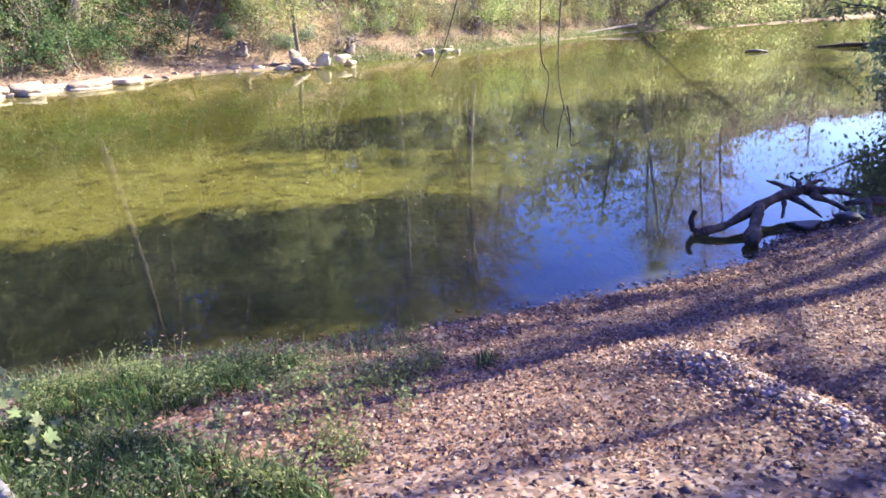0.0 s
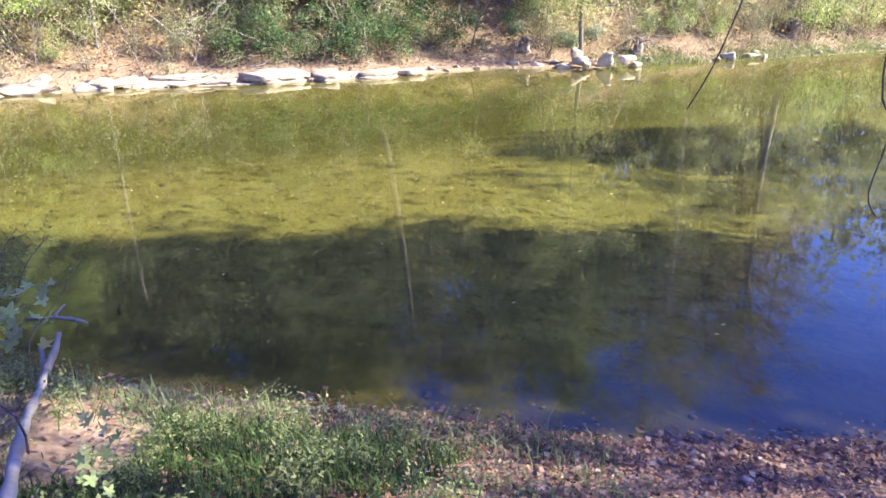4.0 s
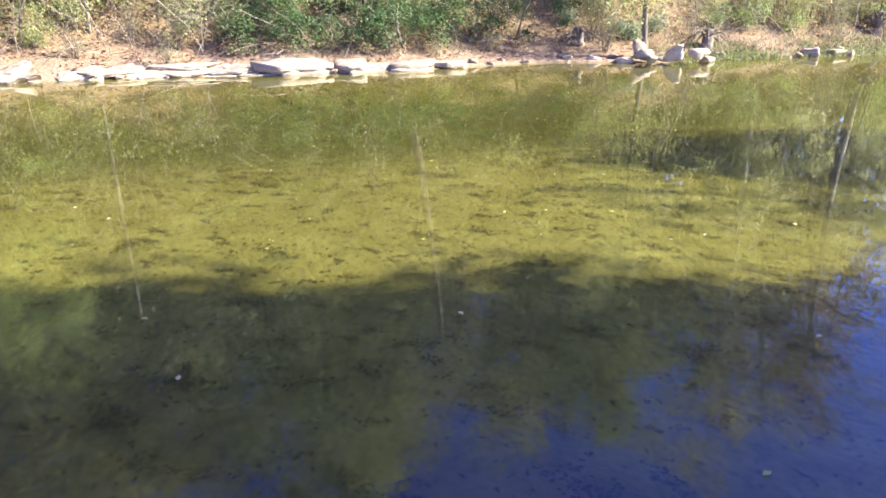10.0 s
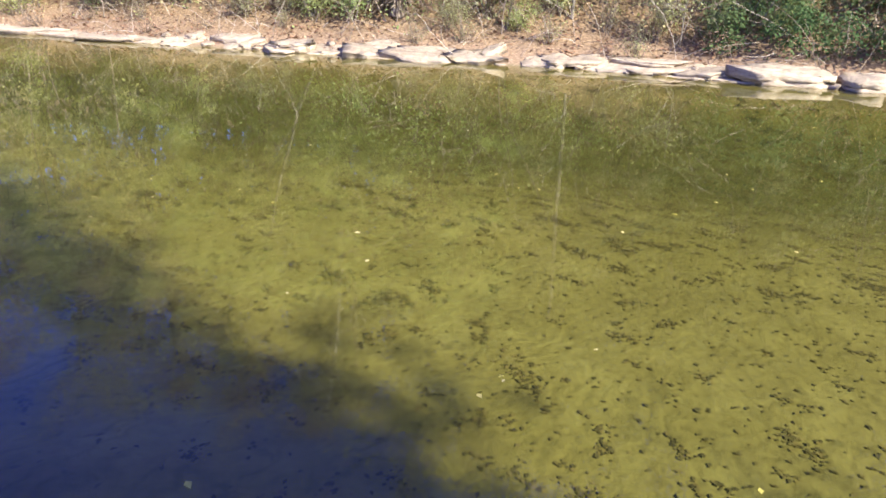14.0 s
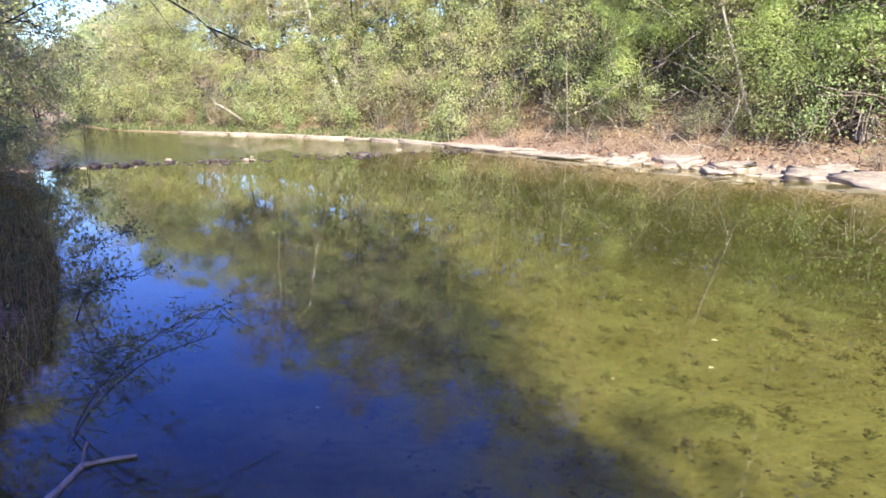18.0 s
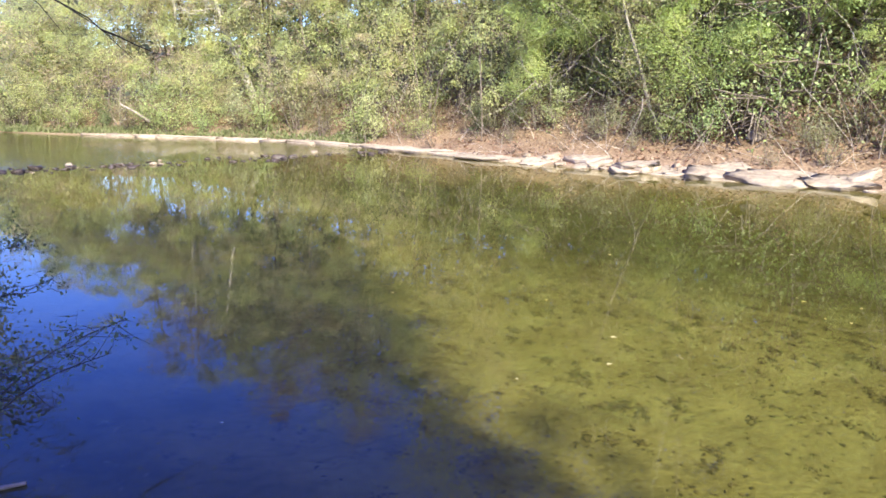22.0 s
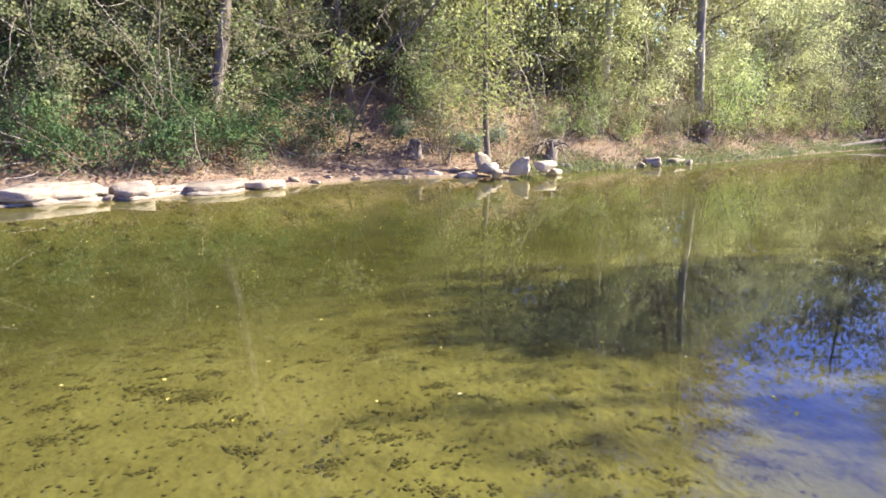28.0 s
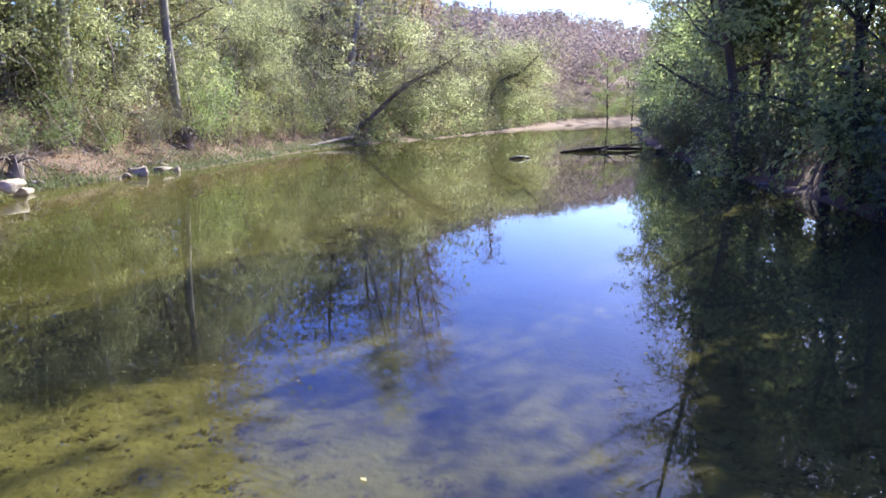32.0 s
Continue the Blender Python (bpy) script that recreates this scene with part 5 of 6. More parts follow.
leafy("tree", [(-23.2, 20.1, 1.5), (-23.2, 20.1, 3.8), (-23.0, 20.0, 5.8), (-22.9, 20, 13)], [0.22, 0.2, 0.19, 0.08], BARK, LEAF["olive"], "straight grey-brown trunk on the slope", 30, 1500, 0.2, 89, 0.5, 2.0, start=0.5, thin=0.03)
leafy("tree", [(8.0, 60.5, 0.6), (9.4, 60.8, 6.5), (11.0, 61.0, 13.6), (12.2, 61.5, 20)], [0.28, 0.2, 0.14, 0.05], PALE_BARK, LEAF["rust"], "tall half-bare tree with a pale trunk", 90, 900, 0.2, 90, 0.5, 3.0, start=0.2, thin=0.03)
leafy("tree", [(8.9, 61.2, 0.6), (8.0, 61.0, 5.5), (7.0, 60.6, 10.6), (6.6, 60.5, 17)], [0.24, 0.18, 0.12, 0.05], DARK_BARK, LEAF["rust"], "half-bare dark tree beside a pale one", 80, 800, 0.2, 91, 0.5, 3.0, start=0.2, thin=0.03)
for x, y, k, hue in ((13.5, 64.5, 1.12, 0), (16.0, 68.5, 1.14, 1), (18.4, 72.0, 1.10, 1), (11.0, 66.0, 1.05, 2), (14.5, 70.5, 1.1, 1)):
    grow(TREES["canopy"][hue], x, y, k)
leafy("tree", [(7.6, 55.8, 0.2), (9.9, 56.0, 1.9), (12.4, 55.4, 4.1), (14.4, 54.8, 5.1), (16.5, 54.3, 6.5)], [0.22, 0.17, 0.12, 0.08, 0.03], BARK, LEAF["olive"], "dark tree leaning far out over the river", 60, 4200, 0.16, 92, 0.6, 2.6, start=0.4, thin=0.03)
leafy("tree", [(27.0, 77.8, 0.8), (28.8, 77.1, 4.9), (31.0, 76.1, 6.1), (33, 75.6, 8)], [0.25, 0.2, 0.15, 0.06], DARK_BARK, LEAF["yellow"], "bright yellow-green willow with a leaning trunk", 70, 5200, 0.24, 93, 0.7, 3.0, start=0.25, thin=0.03)
leafy("tree", [(32.3, 88.5, 1), (32.3, 88.2, 11.5), (32.5, 87.7, 17)], [0.25, 0.15, 0.05], PALE_BARK, LEAF["rust"], "bare tall tree above the willows", 60, 60, 0.2, 94, 0.4, 2.5, start=0.35, thin=0.04)
leafy("tree", [(-46.8, -20.6, 1.5), (-46.4, -20.9, 3.4), (-45.7, -21.8, 6.2), (-45.2, -22.2, 8.1), (-44.4, -22.6, 13)], [0.3, 0.26, 0.2, 0.16, 0.05], PALE_BARK, LEAF["yellow"], "white-barked sycamore with bare forked limbs", 16, 260, 0.2, 95, 0.4, 2.6, start=0.45, thin=0.035)
leafy("tree", [(-46.6, -26.6, 1.5), (-46.3, -26.4, 5.9), (-46.0, -26.3, 9.1), (-45.6, -26, 13)], [0.16, 0.12, 0.09, 0.04], PALE_BARK, LEAF["yellow"], "slender white-barked sycamore, mostly bare", 14, 260, 0.2, 96, 0.4, 2.4, start=0.45, thin=0.03)
leafy("tree", [(-41.4, -25.5, 0.9), (-40.7, -25.9, 1.5), (-40.0, -26.6, 2.1)], [0.10, 0.085, 0.05], DEAD_WOOD, LEAF["olive"], "pale dead trunk leaning over the bank", 8, 60, 0.15, 97, 0.3, 1.0)
leafy("tree", [(-5.35, -3.06, 0.2), (-5.85, -2.65, 1.4), (-6.31, -2.28, 2.25), (-6.79, -1.89, 3.1), (-7.6, -1.3, 4.6), (-8.6, -0.8, 7)], [0.05, 0.04, 0.032, 0.028, 0.022, 0.012], DARK_BARK, LEAF["olive"],
      "dark slanting tree over the near bank", 60, 1500, 0.12, 98, 0.3, 1.6, start=0.55)
leafy("tree", [(-11.5, -9.5, 0.9), (-11.0, -9.0, 3), (-10.2, -8.0, 5.5), (-9.6, -7.4, 8)], [0.05, 0.042, 0.032, 0.014], DARK_BARK, LEAF["rust"], "half-bare tree over the near bank", 90, 1500, 0.12, 99, 0.35, 2.0, start=0.25)


leafy("tree", [(-6.8, 36.6, 2.0), (-6.7, 36.6, 6), (-6.4, 36.5, 11), (-6.5, 36.4, 18)], [0.22, 0.17, 0.12, 0.03], PALE_BARK, LEAF["rust"], "tall bare tree with pale forked limbs", 60, 500, 0.16, 171, 0.5, 2.6, start=0.4, thin=0.03)
leafy("tree", [(-3.0, 40.8, 2.0), (-3.2, 40.8, 7), (-3.0, 40.7, 12), (-2.8, 40.6, 19)], [0.24, 0.18, 0.12, 0.03], GREY_BARK, LEAF["rust"], "tall half-bare tree with brown leaves", 80, 1200, 0.18, 172, 0.5, 2.8, start=0.35, thin=0.03)


# fallen and drifted wood
DRIFT_WOOD = solid_material("grey_brown_driftwood", [(0.3, (0.018, 0.011, 0.006)), (0.5, (0.068, 0.041, 0.024)), (0.72, (0.224, 0.145, 0.085))], 7.0, bump=0.9, distance=0.03)
def wood_thing(name, label, pieces, material, category="log", group="", thin=1.0):
    base = np.array(pieces[0][1][0], float)
    ob = thing(name, Matrix.Translation(base), label, category, group)
    for k, (nm, pts, rad) in enumerate(pieces):
        wood_part(nm, np.array(pts, float) - base, np.array(rad) * thin, material, ob, 600 + k + int(abs(base[0]) * 10), knots=0.34)
    return ob


wood_thing("driftwood", "weathered driftwood log with a jagged root wad off the bar", [
    ("log", [(4.5, 6.5, 0.041), (4.85, 6.6, 0.0984), (5.25, 7.0, 0.18), (5.7, 7.5, 0.246), (6.1, 7.85, 0.279), (6.5, 8.0, 0.246)], [0.0894, 0.0894, 0.107, 0.116, 0.125, 0.0806]),
    ("stub", [(4.5, 6.55, 0.041), (4.46, 6.6, 0.18), (4.5, 6.62, 0.312)], [0.0672, 0.0626, 0.0493]),
    ("stub", [(5.45, 7.15, 0.221), (5.28, 6.65, 0.164), (5.12, 6.1, 0.0656)], [0.10, 0.135, 0.13]),
    ("root", [(6.0, 7.8, 0.295), (5.9, 7.95, 0.344), (5.75, 8.1, 0.361)], [0.0894, 0.0626, 0.0246]),
    ("root", [(6.1, 7.8, 0.312), (6.15, 7.95, 0.394), (6.05, 8.05, 0.451)], [0.0806, 0.0537, 0.0246]),
    ("root", [(6.2, 7.85, 0.312), (6.35, 8.0, 0.377), (6.5, 8.05, 0.41)], [0.0806, 0.0537, 0.0246]),
    ("root", [(6.3, 7.85, 0.295), (6.6, 7.8, 0.312), (6.85, 7.75, 0.279)], [0.0894, 0.0717, 0.0246]),
    ("root", [(6.3, 7.8, 0.246), (6.55, 7.55, 0.197), (6.75, 7.35, 0.0984)], [0.0894, 0.0626, 0.0269]),
    ("root", [(6.0, 7.75, 0.23), (6.15, 7.45, 0.18), (6.3, 7.25, 0.082)], [0.0806, 0.0537, 0.0246]),
    ("root", [(6.4, 7.95, 0.246), (6.7, 8.05, 0.246), (6.95, 8.1, 0.164)], [0.0894, 0.0626, 0.0269]),
    ("root", [(5.9, 7.7, 0.213), (5.85, 7.45, 0.148), (5.8, 7.3, 0.041)], [0.0717, 0.0448, 0.0246])], DRIFT_WOOD, thin=0.66)
wood_thing("driftwood", "second broken driftwood piece beside the gravel point", [
    ("log", [(6.75, 7.75, 0.148), (7.1, 7.6, 0.246), (7.5, 7.45, 0.213), (8.0, 7.35, 0.148)], [0.0537, 0.0894, 0.0894, 0.0448]),
    ("root", [(7.0, 7.6, 0.23), (6.9, 7.3, 0.131), (6.85, 7.15, 0.0492)], [0.0717, 0.0537, 0.0269]),
    ("root", [(7.5, 7.45, 0.213), (7.7, 7.3, 0.328), (7.8, 7.25, 0.41)], [0.0626, 0.0448, 0.0246])], DRIFT_WOOD, thin=0.66)
for x, y, s in ((5.95, 6.75, 0.34), (6.4, 6.7, 0.30), (6.75, 6.85, 0.26)):
    stone("wet_stone", int(x * 100), (x, y, ground_at(x, y) + 0.08), (s * 1.3, s, s * 0.8), x * 50, 0.5, 0.18, WET_WOOD, "dark wet stone at the gravel point", "rock", "dark stones", n=4)
wood_thing("fallen_branch", "bare pale forked branch lying over the grassy bank", [
    ("limb", [(0.5, -0.5, 0.93), (-0.1, -0.15, 0.92), (-0.5, 0.1, 0.88), (-0.95, 0.35, 0.80), (-1.45, 0.65, 0.68), (-1.9, 0.92, 0.53), (-2.3, 1.15, 0.43)], [0.036, 0.035, 0.034, 0.033, 0.03, 0.026, 0.022]),
    ("fork", [(-2.3, 1.15, 0.43), (-2.4, 1.3, 0.52), (-2.55, 1.42, 0.56)], [0.03, 0.025, 0.018]),
    ("fork", [(-2.3, 1.15, 0.43), (-2.62, 1.3, 0.5)], [0.026, 0.018])], GREY_BARK, "branch")
wood_thing("fallen_branch", "broken grey branch end beside the grassy bank", [
    ("limb", [(-1.0, -0.5, 0.82), (-1.4, -0.1, 0.86), (-1.8, 0.2, 0.78), (-2.2, 0.4, 0.62)], [0.07, 0.065, 0.055, 0.045])], DEAD_WOOD, "branch")
wood_thing("fallen_branch", "thin pale forked branch lying in the shallows", [
    ("limb", [(-3.7, 2.24, -0.02), (-3.88, 2.2, 0.0), (-4.08, 2.12, 0.005)], [0.022, 0.02, 0.018]),
    ("fork", [(-4.08, 2.12, 0.005), (-4.2, 2.0, 0.01), (-4.28, 1.93, 0.012)], [0.014, 0.012, 0.010]),
    ("fork", [(-4.08, 2.12, 0.005), (-4.18, 2.22, 0.01), (-4.27, 2.33, 0.012)], [0.016, 0.014, 0.012])], DEAD_WOOD, "branch")
wood_thing("fallen_branch", "dark sunken branch in the shallows", [
    ("limb", [(-3.75, 2.6, -0.07), (-3.85, 2.66, -0.05), (-3.95, 2.74, -0.05)], [0.016, 0.014, 0.008])], WET_WOOD, "branch")
# twigs that hang from a limb above the gravel bar
hang = thing("hanging_branch", Matrix.Translation((2.6, 2.6, 4.6)), "thin bare twigs hanging down from an overhead limb", "branch")
wood_part("limb", [(8.5, 5.2, 0.6), (5.0, 2.2, 0.5), (2.2, 0.6, 0.15), (0.1, 0.0, 0.0), (-1.2, -0.3, -0.25)], [0.07, 0.055, 0.04, 0.025, 0.012], DARK_BARK, hang, 5)
for k, pts in enumerate(([(-0.05, 0, 0), (-0.07, 0.03, -1.0), (-0.06, 0.02, -1.9), (0.01, 0, -2.1), (-0.02, -0.04, -2.4), (0.03, -0.06, -2.5)],
                         [(0.1, 0, 0), (0.08, 0.03, -1.1), (0.07, 0.02, -2.0), (0.14, -0.03, -2.35), (0.21, -0.06, -2.52)],
                         [(0.13, -0.02, -2.3), (0.1, -0.05, -2.45), (0.09, -0.06, -2.6)],
                         [(0.15, -0.03, -2.3), (0.18, -0.04, -2.45), (0.19, -0.05, -2.58), (0.26, -0.05, -2.56)],
                         [(-0.6, -0.1, -0.1), (-0.62, -0.05, -1.3), (-0.72, -0.05, -1.8), (-0.85, -0.04, -2.1)])):
    wood_part("twig", pts, np.linspace(0.0065, 0.003, len(pts)), DARK_BARK, hang, 20 + k, sides=6)
# drift and slabs of the shaded bank downstream
wood_thing("drift_log", "dark drift logs jammed across the far water", [
    ("log", [(15.5, 37.6, 0.02), (16.8, 37.9, 0.1), (18.2, 37.8, 0.14), (20.3, 37.4, 0.1)], [0.06, 0.10, 0.12, 0.08]), ("log", [(17.6, 37.2, 0.03), (19.0, 38.2, 0.16), (20.5, 39.0, 0.25)], [0.07, 0.09, 0.05]),
    ("log", [(16.3, 38.3, 0.02), (18.0, 38.5, 0.08), (19.4, 38.2, 0.12)], [0.05, 0.07, 0.05]), ("limb", [(18.0, 37.8, 0.12), (18.3, 37.4, 0.3), (18.4, 37.2, 0.42)], [0.05, 0.03, 0.012]),
    ("limb", [(19.2, 37.7, 0.12), (19.7, 37.3, 0.32), (20.2, 37.1, 0.38)], [0.05, 0.03, 0.012]), ("root", [(17.0, 37.9, 0.1), (16.8, 37.7, 0.32)], [0.05, 0.015])], DRIFT_WOOD)
wood_thing("drift_log", "low dark log lying along the shaded bank", [("log", [(19.9, 35.6, 0.1), (21.2, 35.3, 0.15), (22.8, 34.4, 0.2)], [0.10, 0.11, 0.08])], WET_WOOD)
wood_thing("drift_log", "small dark log afloat in midstream", [("log", [(11.3, 34.6, 0.02), (11.8, 34.6, 0.08), (12.4, 34.8, 0.03)], [0.05, 0.09, 0.05])], WET_WOOD)
wood_thing("drift_log", "pale thin drift pole lying at the shaded waterline", [("log", [(13.3, 21.5, 0.03), (14.2, 21.0, 0.06), (15.2, 20.7, 0.1)], [0.04, 0.05, 0.03])], DEAD_WOOD)
wood_thing("fallen_log", "fallen grey log with branches at the far waterline", [
    ("log", [(3.5, 47.5, 0.12), (5.5, 50.3, 0.3), (7.6, 52.8, 0.5)], [0.10, 0.16, 0.2]), ("limb", [(5.5, 50.3, 0.3), (5.0, 50.6, 0.8), (4.6, 51, 1.2)], [0.07, 0.04, 0.015]),
    ("limb", [(6.4, 51.4, 0.4), (6.6, 51.3, 1.0), (7.0, 51.5, 1.5)], [0.06, 0.04, 0.015])], BARK, thin=0.8)
for x, y, sx, sy, sz, z, turn, lab, mat in ((17.5, 27.6, 1.5, 0.9, 0.3, 0.15, 30, "pale flat slab catching the light at the shaded waterline", ROCK),
                                           (18.9, 28.9, 1.8, 1.2, 1.3, 0.6, 60, "big grey boulder on the shaded bank", ROCK), (13.7, 24.7, 0.7, 0.4, 0.3, 0.05, 10, "small wet rock in the water", WET_WOOD)):
    stone("rock_slab", int(x * 13), (x, y, z), (sx, sy, sz), turn, 0.7, 0.12, mat, lab, "rock", "", n=7)
# root wad and undercut stumps of the far bank
for x, y, h, lab in ((-2.6, 39.6, 1.7, "dark uprooted stump with hanging roots"), (-7.6, 30.4, 1.2, "brown tangle of roots under the bank"), (-11.6, 27.2, 1.0, "dark stump with bare roots"),
                     (-25.2, 9.2, 1.3, "root-bound foot of an old tree")):
    r = np.random.default_rng(int(abs(x) * 10))
    g = ground_at(x, y)
    ob = thing("stump", Matrix.Translation((x, y, g)), lab, "stump", "stumps of the far bank")
    wood_part("trunk", [(0, 0, -0.1), (0.05, 0.08, h * 0.25), (0.0, 0.2, h * 0.55)], [0.30, 0.26, 0.17], BARK, ob, int(abs(x)), knots=0.4)
    for k in range(16):
        a = r.uniform(0, 6.28)
        l = r.uniform(0.5, 1.2)
        wood_part("root", [(0.1 * math.cos(a), 0.1 * math.sin(a), h * r.uniform(0.15, 0.6)), (l * 0.6 * math.cos(a), l * 0.6 * math.sin(a), h * r.uniform(0.2, 0.6)), (l * math.cos(a), l * math.sin(a), r.uniform(-0.1, 0.2))],
                  [0.035, 0.025, 0.008], BARK, ob, k, sides=6)


# ---- small loose things ----
STONE_GREY = island_material("loose_gravel", [(0.0, (0.062, 0.037, 0.025)), (0.4, (0.132, 0.081, 0.058)), (0.8, (0.211, 0.144, 0.105)), (1.0, (0.334, 0.256, 0.197))], 0.8)
PEBBLE = solid_material("river_pebble", [(0.25, (0.105, 0.069, 0.049)), (0.5, (0.210, 0.143, 0.107)), (0.75, (0.357, 0.267, 0.209))], 14.0, bump=0.3, distance=0.01)
LITTER = island_material("dead_leaves", [(0.0, (0.081, 0.037, 0.022)), (0.3, (0.169, 0.081, 0.050)), (0.65, (0.264, 0.139, 0.085)), (0.9, (0.338, 0.196, 0.123)), (1.0, (0.441, 0.318, 0.214))], 0.7, 0.15)
SUNK_LEAF = island_material("sunken_leaves", [(0.0, (0.055, 0.048, 0.028)), (0.6, (0.085, 0.074, 0.04)), (1.0, (0.15, 0.12, 0.06))], 0.8)
YELLOW_LEAF = island_material("floating_leaves", [(0.0, (0.42, 0.36, 0.07)), (0.6, (0.52, 0.43, 0.14)), (1.0, (0.55, 0.48, 0.28))], 0.5, 0.2)
GRASS_DRY = island_material("dry_grass", [(0.0, (0.135, 0.090, 0.029)), (0.5, (0.290, 0.215, 0.066)), (1.0, (0.486, 0.375, 0.110))], 0.7, 0.35)
GRASS_GREEN = island_material("green_grass", [(0.0, (0.030, 0.060, 0.012)), (0.5, (0.053, 0.091, 0.021)), (1.0, (0.110, 0.130, 0.043))], 0.6, 0.4)


GRASS_PALE = island_material("pale_grass", [(0.0, (0.128, 0.138, 0.060)), (0.5, (0.197, 0.227, 0.088)), (1.0, (0.296, 0.296, 0.148))], 0.7, 0.4)


def heights(xy):
    return land(xy[:, 0], xy[:, 1])[0]


def scatter_box(r, n, x0, x1, y0, y1, rule):
    xy = np.c_[r.uniform(x0, x1, n), r.uniform(y0, y1, n)]
    return xy[rule(xy[:, 0], xy[:, 1])]


def ashore(x, y):
    return -gap_to(NEAR, x, y) > -0.12


def pebbles_joined(xy, size, seed):
    """Six-sided lumps, one island each."""
    r = np.random.default_rng(seed)
    v, q = cube_ball(1)
    n = len(xy)
    s = size * np.exp(np.clip(r.normal(0, 0.45, n), -1, 0.8))
    a = r.uniform(0, 6.28, n)
    box = v[None] * (1 + r.uniform(-0.35, 0.25, (n, len(v), 3))) * np.stack([s * 0.6, s * 0.45, s * 0.3], 1)[:, None]
    c, d = np.cos(a)[:, None], np.sin(a)[:, None]
    out = np.stack([box[..., 0] * c - box[..., 1] * d, box[..., 0] * d + box[..., 1] * c, box[..., 2]], -1)
    out += np.c_[xy, heights(xy) + s * 0.08][:, None]
    return out.reshape(-1, 3), (q[None] + (np.arange(n) * len(v))[:, None, None]).reshape(-1, 4)


def litter(xy, size, seed, lift=0.012, width=0.7, flat=0.75, loft=0.03):
    r = np.random.default_rng(seed)
    return leaves(np.c_[xy, heights(xy) + lift + r.uniform(0, loft, len(xy))], size, r, width, 0.0, flat)


def blades(xy, tall, seed, wide=0.008, lean=0.35):
    """Grass: bent blades, one island each."""
    r = np.random.default_rng(seed)
    n = len(xy)
    h = tall * r.uniform(0.5, 1.3, n)
    a, b = r.uniform(0, 6.28, n), np.abs(r.normal(0, lean, n))
    f = np.stack([np.cos(a), np.sin(a)], 1)
    w = np.stack([-np.sin(a), np.cos(a), 0 * a], 1) * wide * r.uniform(0.6, 1.5, n)[:, None]
    p0 = np.c_[xy, heights(xy) - 0.01]
    p1 = p0 + np.c_[f * (b * h * 0.35)[:, None], h * 0.6]
    p2 = p0 + np.c_[f * (b * h * 1.1)[:, None], h * (1 - 0.3 * b)]
    v = np.stack([p0 - w, p0 + w, p1 + w * 0.8, p1 - w * 0.8, p2 + w * 0.15, p2 - w * 0.15], 1)
    q = np.array([[0, 1, 2, 3], [3, 2, 4, 5]])
    return v.reshape(-1, 3), (q[None] + (np.arange(n) * 6)[:, None, None]).reshape(-1, 4)


r = np.random.default_rng(900)
bar = scatter_box(r, 86000, -1.5, 9.5, -4.5, 9.0, lambda x, y: ashore(x, y) & (land(x, y)[1] > r.uniform(0.15, 0.9, len(x))))
close = scatter_box(r, 76000, -0.5, 7.0, 0.2, 7.2, lambda x, y: ashore(x, y) & (land(x, y)[1] > r.uniform(0.15, 0.9, len(x))))
stuff("leaf_litter", litter(close, 0.024, 908, 0.008, 0.65, 0.3), LITTER, "crushed brown leaves covering the bar", "leaves")
stuff("gravel", pebbles_joined(bar[:5000], 0.021, 901), STONE_GREY, "loose grey-brown gravel of the bar", "gravel")
stuff("leaf_litter", litter(bar[5000:], 0.030, 902, 0.012, 0.7, 0.35), LITTER, "dry brown leaves strewn over the gravel", "leaves")
edge = np.array([spot("near", a, b) for a, b in zip(r.uniform(metres_at("near", -1.0, 2.4), metres_at("near", 6.5, 7.1), 2600), r.normal(0.15, 0.22, 2600))])
stuff("leaf_litter", litter(edge + r.normal(0, 0.06, edge.shape), 0.05, 907, 0.012, 0.7, 0.5), LITTER, "wet brown leaves along the water's edge", "leaves")
stuff("gravel", pebbles_joined(edge[::2], 0.032, 903), STONE_GREY, "wet gravel along the water's edge", "gravel")
bank = scatter_box(r, 16000, -14, 1.5, -9, 2.6, lambda x, y: ashore(x, y) & (-gap_to(NEAR, x, y) < 5))
stuff("leaf_litter", litter(bank, 0.055, 904), LITTER, "dead leaves over the grassy near bank", "leaves")
mm, dd = r.uniform(metres_at("far", -40, -25), metres_at("far", 8, 52), 26000), 0.35 + 5.0 * r.random(26000) ** 1.1
far_xy = spots_at("far", mm, dd)
far_xy = far_xy[ripple(far_xy[:, 0], far_xy[:, 1], 1.2, 36) > r.uniform(-0.5, 0.25, len(far_xy))]
stuff("leaf_litter", litter(far_xy, 0.11, 905, 0.02, 0.75, 0.5), LITTER, "thick brown leaf litter on the far bank", "leaves")
# pale gravel heaped beside the rut
streak = np.array([(3.45, 2.3), (3.8, 1.75), (4.0, 1.3), (4.3, 0.6)])
at = r.uniform(0, 3, 2600)
i = np.minimum(at.astype(int), 2)
heap = streak[i] + (streak[i + 1] - streak[i]) * (at - i)[:, None] + r.normal(0, 0.15, (2600, 2))
PALE_STONE = island_material("pale_gravel", [(0.0, (0.162, 0.105, 0.073)), (0.5, (0.338, 0.240, 0.178)), (1.0, (0.570, 0.435, 0.335))], 0.8)
stuff("gravel", pebbles_joined(heap, 0.018, 906), PALE_STONE, "pale gravel heaped beside the rut", "gravel")
